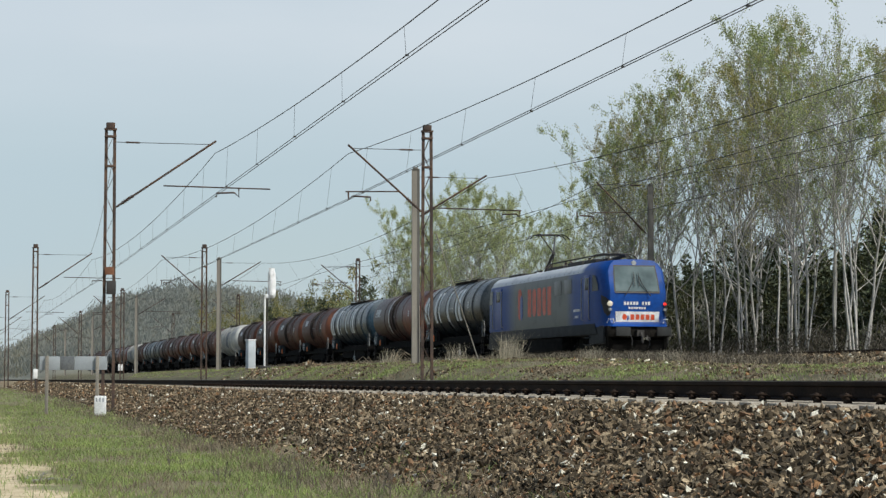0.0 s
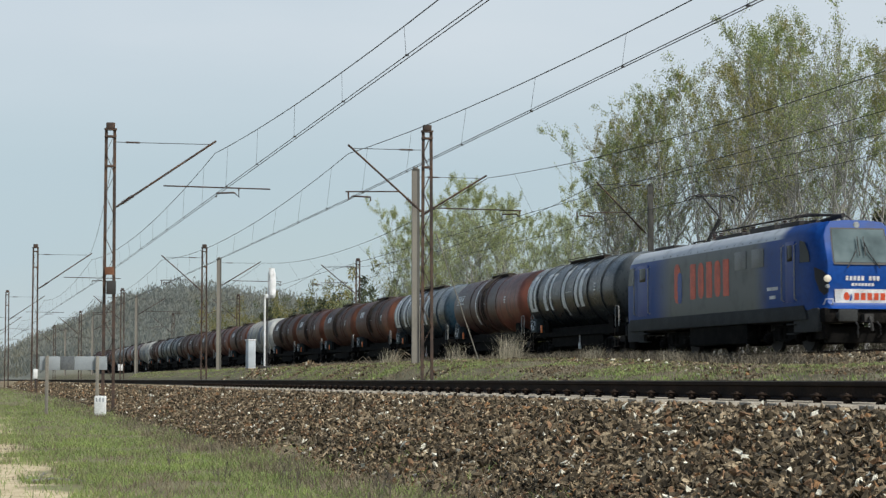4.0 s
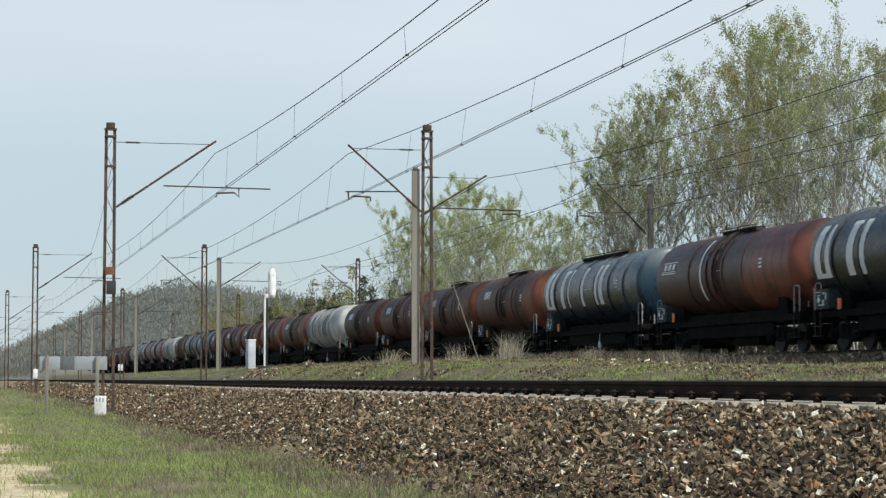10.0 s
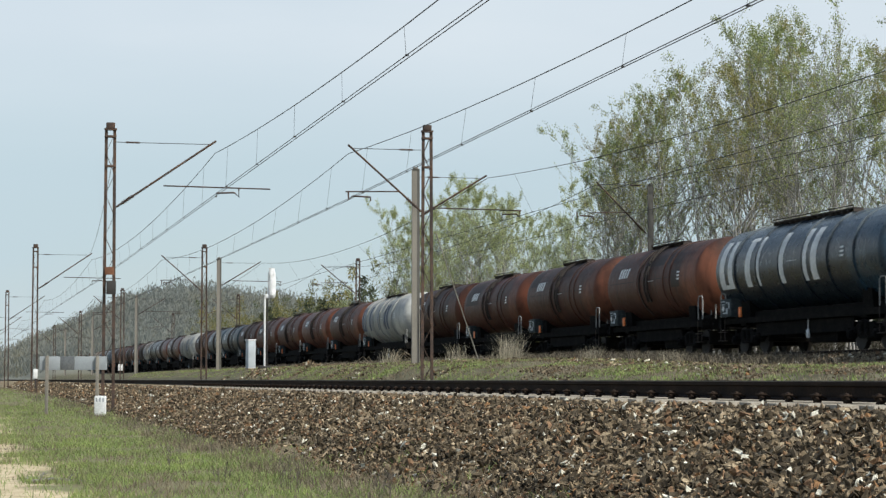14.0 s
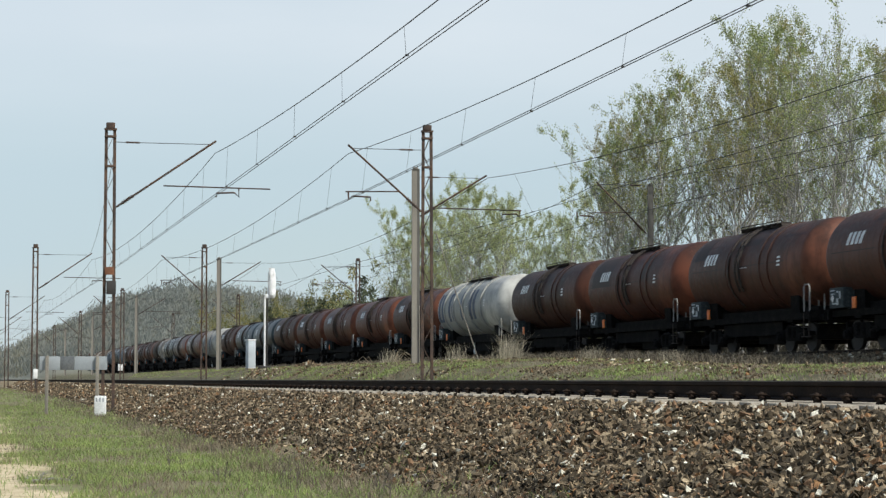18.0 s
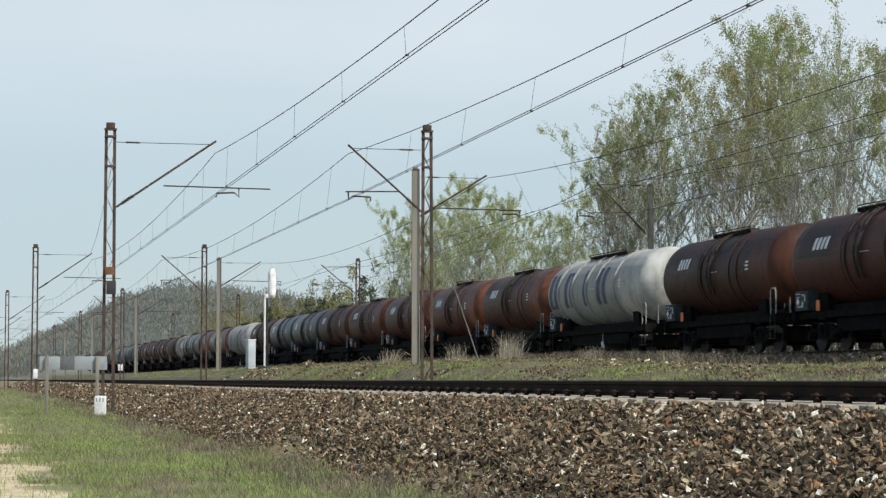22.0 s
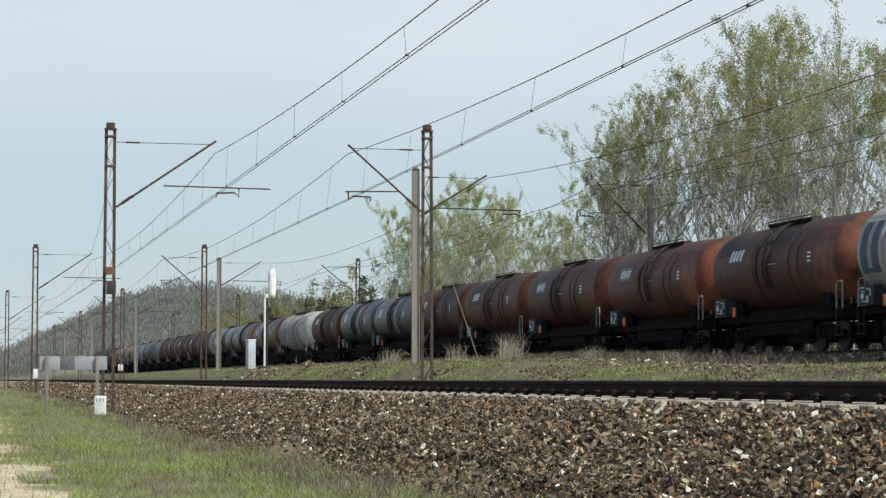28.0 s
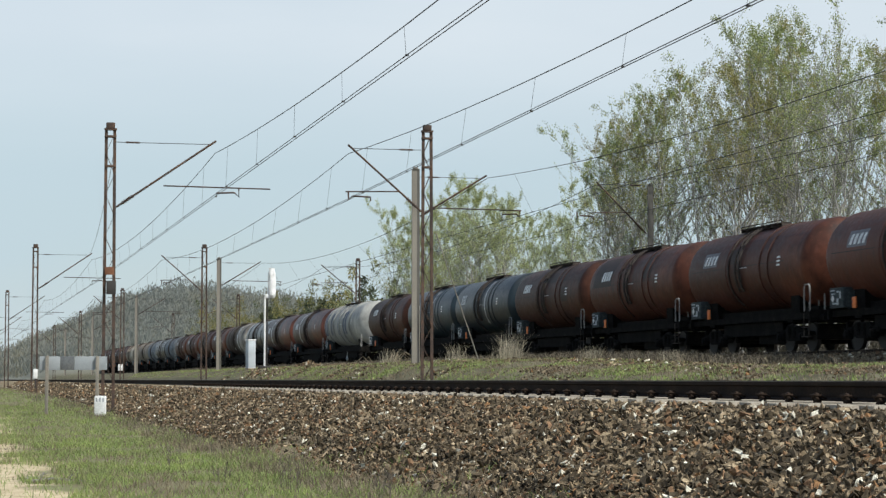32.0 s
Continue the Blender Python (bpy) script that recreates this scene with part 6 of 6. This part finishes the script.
# ---- lineside things ----
def make_lineside():
    # relay cabinet on the berm
    z = ground_z(18.0, 127.5)
    c = thing("relay_cabinet", pose(18.0, 127.5, z, 0, 0, 20), "pale blue-grey relay cabinet on the grass berm", "cabinet")
    part("body", Geo().rbox((0, 0, 0.95), (0.52, 0.36, 1.7), 0.02), GREY_PAINT, c)
    part("roof", Geo().rbox((0, 0, 1.84), (0.60, 0.44, 0.07), 0.02), WHITE_PAINT, c)
    part("plinth", Geo().rbox((0, 0, 0.05), (0.56, 0.40, 0.14), 0.02), CONCRETE, c)
    part("door", Geo().rbox((0, -0.19, 0.95), (0.46, 0.02, 1.5), 0.008), GREY_PAINT, c)
    # covered signal
    s = thing("covered_signal", pose(18.05, 122.0, ground_z(18.05, 122.0)), "signal post with its head wrapped in white cloth", "signal")
    part("post", Geo().tube([(0, 0, 0), (0, 0, 4.3)], 0.06, 12), WHITE_PAINT, s)
    part("base", Geo().rbox((0, 0, 0.06), (0.7, 0.7, 0.2), 0.04), DARK_STEEL, s)
    br = Geo().rbox((0.28, 0, 4.32), (0.62, 0.16, 0.22), 0.05)
    part("bracket", br, WHITE_PAINT, s)
    hg = Geo()
    rings = []
    rng = random.Random(2)
    for i in range(13):
        t = i / 12
        k = 1.0 if 0 < i < 11 else 0.7
        rings.append([((0.24 * k + rng.uniform(-0.025, 0.025)) * math.cos(a * math.pi / 6) + 0.42, (0.22 * k + rng.uniform(-0.025, 0.025)) * math.sin(a * math.pi / 6), 4.25 + 1.75 * t) for a in range(12)])
    hg.loft(rings)
    part("wrapped_head", hg, WHITE_PAINT, s, "creased white wrapping")
    part("ladder", Geo().tube([(0.2, 0.2, 0.1), (0.2, 0.2, 4.2)], 0.02, 5).tube([(0.2, 0.5, 0.1), (0.2, 0.5, 4.2)], 0.02, 5), DARK_STEEL, s)
    # kilometre stone
    k = thing("kilometre_stone", pose(4.42, 64.0, -1.02, 0, 0, -13), "white painted kilometre stone at the foot of the embankment", "kilometre stone")
    part("stone", Geo().rbox((0, 0, 0.26), (0.34, 0.22, 0.62), 0.03), WHITE_PAINT, k)
    mk = Geo()
    for i in range(3):
        mk.box((-0.10 + 0.10 * i, -0.113, 0.45), (0.05, 0.006, 0.12))
    part("marks", mk, BOARD_GREY, k, "faded grey plain bars")
    # board on two posts
    b = thing("trackside_board", pose(3.75, 67.0, 0, 0, 0, -13), "long pale grey board carried on two wooden posts", "board")
    # the darker middle panel is a shadow put into the colour
    for i, (x0, x1, mat) in enumerate(((-1.08, -0.42, BOARD_GREY), (-0.41, 0.03, SILVER), (0.04, 1.08, BOARD_GREY))):
        part("panel", Geo().rbox(((x0 + x1) / 2, 0.05, 0.57), (x1 - x0, 0.04, 0.43), 0.008), mat, b)
    for x, zb in ((-0.83, -1.05), (0.78, -0.9)):
        part("post", Geo().rbox((x, -0.02, (zb + 0.80) / 2), (0.10, 0.09, 0.80 - zb), 0.015), POLE_CONCRETE, b)
    # small white markers by the second row of masts
    for x, y, zz in ((15.6, 199.0, 1.2), (4.3, 112.0, 0.35)):
        q = thing("marker_board", pose(x, y, 0), "small white marker board on a post", "marker board")
        part("plate", Geo().rbox((0, -0.05, zz), (0.42 if x > 9 else 0.22, 0.03, 0.6 if x > 9 else 0.5), 0.01), WHITE_PAINT, q)
        part("post", Geo().rbox((0, 0, zz / 2 - 0.2), (0.07, 0.05, zz + 0.5), 0.01), DARK_STEEL, q)


make_lineside()

# ---- grass, dry stalks ----
GRASS = material("green_grass", (0.255, 0.335, 0.115), 0.8, scale=0.7, fine=3, bump=0, spec=0.2, dark=(0.225, 0.25, 0.125), light=(0.33, 0.42, 0.125), island=[(0.0, (0.65, 0.7, 0.7)), (1.0, (1.3, 1.2, 1.1))], trans=0.3)
DRY = material("dry_grass", (0.23, 0.19, 0.13), 0.9, scale=0.7, fine=5, bump=0, dark=(0.14, 0.11, 0.075), light=(0.34, 0.30, 0.22), island=[(0.0, (0.6, 0.6, 0.6)), (1.0, (1.3, 1.25, 1.2))], trans=0.2)
STRAW = material("pale_straw", (0.36, 0.33, 0.25), 0.9, scale=0.7, fine=5, bump=0, island=[(0.0, (0.6, 0.6, 0.6)), (1.0, (1.3, 1.25, 1.2))], trans=0.2)
WEED_STEM = material("dark_weed_stem", (0.12, 0.10, 0.078), 0.9, scale=6, bump=0)
WEEDS = material("dead_weeds", (0.12, 0.108, 0.082), 0.9, scale=0.7, fine=5, bump=0, dark=(0.075, 0.06, 0.045), light=(0.20, 0.175, 0.13), island=[(0.0, (0.6, 0.6, 0.6)), (1.0, (1.4, 1.3, 1.2))])


def blades(rng, pts, height, width, lean):
    """Bent grass blades: three-cornered strips of two faces."""
    n = len(pts)
    a = rng.uniform(0, 6.283, n)
    h = height * rng.uniform(0.45, 1.35, n)
    w = width * rng.uniform(0.6, 1.4, n)
    l = lean * h * rng.uniform(0.2, 1.4, n)
    b = rng.uniform(0, 6.283, n)
    side = np.stack([np.cos(a), np.sin(a), 0 * a], 1) * w[:, None]
    off = np.stack([np.cos(b) * l, np.sin(b) * l, h], 1)
    mid = pts + off * np.array([0.35, 0.35, 0.6])
    vs = np.stack([pts - side, pts + side, mid + side * 0.7, mid - side * 0.7, pts + off, pts + off], 1)
    v = np.concatenate([vs[:, :4], (pts + off)[:, None]], 1).reshape(-1, 3)
    i = np.arange(n)[:, None] * 5
    f = np.concatenate([i + [0, 1, 2], i + [0, 2, 3], i + [3, 2, 4]], 1).reshape(-1, 3)
    return v, f


def grass_field(name, rng, boxes, keep, height, width, lean, mat, label):
    vs, fs, n = [], [], 0
    for x0, x1, y0, y1, dens in boxes:
        k = int((x1 - x0) * (y1 - y0) * dens)
        x, y = rng.uniform(x0, x1, k), rng.uniform(y0, y1, k)
        pts = [(a, b, ground_z(a, b) - 0.01) for a, b in zip(x, y) if keep(a, b, rng.random())]
        v, f = blades(rng, np.array(pts), height, width * (1 + 0.012 * max(0, y0 - 20)), lean)
        vs.append(v)
        fs.append(f + n)
        n += len(v)
    return tagged(part(name, soup(name, np.concatenate(vs), np.concatenate(fs), mat), None), label, "grass", kind="stuff")


def patchy(x, y, s, seed):
    return 0.5 + 0.5 * noise.fractal((x * s, y * s, seed), 1.0, 2.0, 3)


def make_grass():
    rng = np.random.default_rng(31)
    sand = lambda x, y: x + 3.2 * (0.5 + 0.35 * noise.noise((x * 0.55, y * 0.55, 2.0))) - 1.6
    near = [(0.3, 5.0, 16, 30, 820), (0.3, 5.0, 30, 46, 460), (0.3, 5.2, 46, 90, 170), (0.8, 5.4, 90, 240, 36)]
    grass_field("green_grass", rng, near, lambda x, y, r: (sand(x, y) > 1.05 or r < 0.05) and r < (3.4 * patchy(x, y, 0.6, 1) - 1.05) * (0.35 + 0.9 * patchy(x, y, 2.2, 21)) * (1.0 if x < 3.9 else 0.55), 0.095, 0.0045, 0.9, GRASS, "short green grass beside the sandy path")
    grass_field("dry_grass", rng, near, lambda x, y, r: sand(x, y) > 1.0 and r < (0.75 if x > 3.9 else 0.16 + 0.5 * max(0.0, patchy(x, y, 0.8, 14) - 0.4)) * (0.3 + patchy(x, y, 0.6, 4)), 0.11, 0.0035, 0.9, DRY, "dry grass and dead stalks at the embankment foot")
    berm = [(15.3, 24.0, 32, 75, 130), (15.3, 24.3, 75, 110, 170), (16.2, 24.3, 110, 200, 34)]
    grass_field("dry_grass", rng, berm, lambda x, y, r: r < 1.5 * max(0.0, patchy(x, y, 0.35, 7) - 0.1), 0.08, 0.008, 0.9, DRY, "dry grass on the berm between the tracks")
    grass_field("green_grass", rng, berm, lambda x, y, r: r < 3.5 * max(0.0, patchy(x, y, 0.3, 9) - 0.37), 0.08, 0.011, 0.95, GRASS, "green tufts on the berm between the tracks")
    belt = [(23.6, 25.1, 40, 55, 120), (23.3, 25.1, 55, 80, 190), (23.3, 25.1, 80, 120, 170), (23.3, 25.0, 120, 220, 80)]
    grass_field("dry_weeds", rng, belt, lambda x, y, r: r < (0.2 + 0.9 * patchy(x, y, 0.5, 12)) * (0.25 + 0.75 * smooth(48, 66, y)), 0.33, 0.008, 0.9, WEEDS, "grey-brown dead weeds along the goods track")
    toe = [(4.0, 5.3, 20, 60, 150), (3.6, 5.3, 60, 110, 60)]
    grass_field("dead_weeds", rng, toe, lambda x, y, r: r < 1.6 * max(0.0, patchy(x, y, 0.7, 15) - 0.42), 0.22, 0.0045, 0.6, WEEDS, "dark brown dead weeds between the grass and the ballast")
    grass_field("green_tufts", rng, toe, lambda x, y, r: r < 3.0 * max(0.0, patchy(x, y, 0.9, 18) - 0.55), 0.15, 0.006, 0.8, GRASS, "green tufts at the embankment foot")
    # dark dead weeds at the embankment foot
    for x, y, h in ((3.55, 22.2, 0.42), (3.7, 22.9, 0.3), (4.05, 19.6, 0.36), (4.35, 18.6, 0.34), (4.3, 20.6, 0.24), (3.2, 25.0, 0.26), (4.6, 17.9, 0.3), (3.0, 29.0, 0.3), (3.4, 33.0, 0.35)):
        g = Geo()
        rr = random.Random(int(x * 100))
        for i in range(5):
            bx, by = x + rr.gauss(0, 0.07), y + rr.gauss(0, 0.12)
            dx, dy = rr.gauss(0, 0.12), rr.gauss(0, 0.12)
            hh = h * rr.uniform(0.5, 1.1)
            z0 = ground_z(bx, by)
            g.tube([(bx, by, z0 - 0.02), (bx + dx * hh * 0.4, by + dy * hh * 0.4, z0 + hh * 0.55), (bx + dx * hh, by + dy * hh, z0 + hh)], 0.0035, 4, r1=0.0015)
            for k in range(6):
                t = rr.uniform(0.45, 1.0)
                c = Vector((bx + dx * hh * t, by + dy * hh * t, z0 + hh * t))
                g.tube([c, c + Vector((rr.gauss(0, 0.02), rr.gauss(0, 0.02), rr.uniform(0.02, 0.06)))], 0.003, 3)
        tagged(part("dead_weed", g, WEED_STEM), "dark dead weed stalks at the embankment foot", "weed", "dead weeds by the ballast", "stuff")
    # tall dry clumps
    for x, y, h in ((22.6, 83.0, 1.15), (22.9, 83.8, 1.0), (22.2, 82.0, 0.9), (20.6, 84.5, 0.7), (19.4, 92.0, 0.6), (23.4, 74.0, 0.5), (23.6, 66.0, 0.4)):
        n = 120
        pts = np.stack([x + rng.normal(0, 0.22, n), y + rng.normal(0, 0.4, n), np.full(n, ground_z(x, y))], 1)
        v, f = blades(rng, pts, h, 0.007, 0.6)
        tagged(part("dry_clump", soup("dry_clump", v, f, STRAW), None), "clump of tall pale dry stalks", "dry grass", "clumps of dry stalks", "stuff")


make_grass()
make_stones()


def make_far_things():
    """Pale lineside buildings far down the line, and broken reeds on the berm."""
    for x, y, w, h in ((17.5, 700.0, 4.5, 5.2), (24.0, 720.0, 5.0, 4.2), (12.0, 690.0, 2.2, 4.0)):
        b = thing("lineside_building", pose(x, y, ground_z(x, y) - 0.3), "small pale lineside building far down the line", "building", "far lineside buildings")
        part("wall", Geo().box((0, 0, h / 2), (w, 6, h)), GREY_PAINT, b)
        part("roof", Geo().rbox((0, 0, h + 0.15), (w + 0.6, 6.6, 0.3), 0.05), DARK_STEEL, b)
        for k in range(2):
            part("window", Geo().rbox((-w / 4 + w / 2 * k, -3.02, h * 0.55), (0.9, 0.06, 1.2), 0.01), GLASS, b)
    rr = random.Random(8)
    for i in range(9):
        x, y = 17.6 + rr.uniform(-0.5, 0.5), 84.0 + rr.uniform(-1.5, 1.5)
        z = ground_z(x, y)
        dx = rr.choice((-1, 1)) * rr.uniform(0.4, 1.1)
        st = Geo().tube([(x, y, z), (x + dx * 0.5, y, z + rr.uniform(0.4, 0.7)), (x + dx, y, z + rr.uniform(0.05, 0.5))], 0.018, 5, r1=0.008)
        tagged(part("broken_reed", st, DRY), "pale broken reed stalk on the berm", "reed", "broken reeds")


make_far_things()


def make_litter():
    """A broken branch on the sand, and a low heap of spoil on the berm."""
    for x, y, turn, ln in ((1.32, 25.9, -20, 0.75), (1.02, 27.0, 60, 0.35)):
        z = ground_z(x, y)
        rr = random.Random(int(y * 10))
        br = thing("fallen_branch", pose(x, y, z, 0, 0, turn), "grey broken branch lying on the sandy path", "branch", "fallen branches")
        part("stem", Geo().tube([(-ln / 2, 0, 0.02), (-ln / 6, 0.04, 0.05), (ln / 5, -0.03, 0.04), (ln / 2, 0.05, 0.02)], 0.024, 7, r1=0.010), TWIG, br)
        for k in range(4):
            q = rr.uniform(-0.4, 0.45) * ln
            part("twig", Geo().tube([(q, 0, 0.035), (q + rr.uniform(0.03, 0.12), rr.uniform(-0.15, 0.15), rr.uniform(0.05, 0.14))], 0.009, 5, r1=0.004), TWIG, br)
    rng = np.random.default_rng(77)
    n = 420
    a, r = rng.uniform(0, 6.283, n), rng.uniform(0, 1, n) ** 0.6
    x, y = 20.6 + 0.7 * r * np.cos(a), 121.0 + 1.9 * r * np.sin(a)
    z = np.array([ground_z(p, q) for p, q in zip(x, y)]) + 0.32 * (1 - r) ** 1.2 * rng.uniform(0.3, 1.0, n)
    heap = scatter_stones("spoil_heap", np.stack([x, y, z], 1), 0.085, BALLAST, None, 12, "")
    tagged(heap, "low heap of grey stones and spoil on the berm", "spoil heap", kind="stuff")


make_litter()


# ---- what moves ----
def motions():
    for w, s in TRAIN:
        walk(w, [(t, pose(GOODS, s - SPEED * t, ZT)) for t in (0.0, 32.0)])
        for o in w.children_recursive:
            if o.name.startswith("wheelset"):
                r = 0.46 * o.scale.z
                c = o.location.copy()
                walk(o, [(i / 10, pose(c.x, c.y, c.z, math.degrees(SPEED * i / 10 / r))) for i in range(321)])


motions()
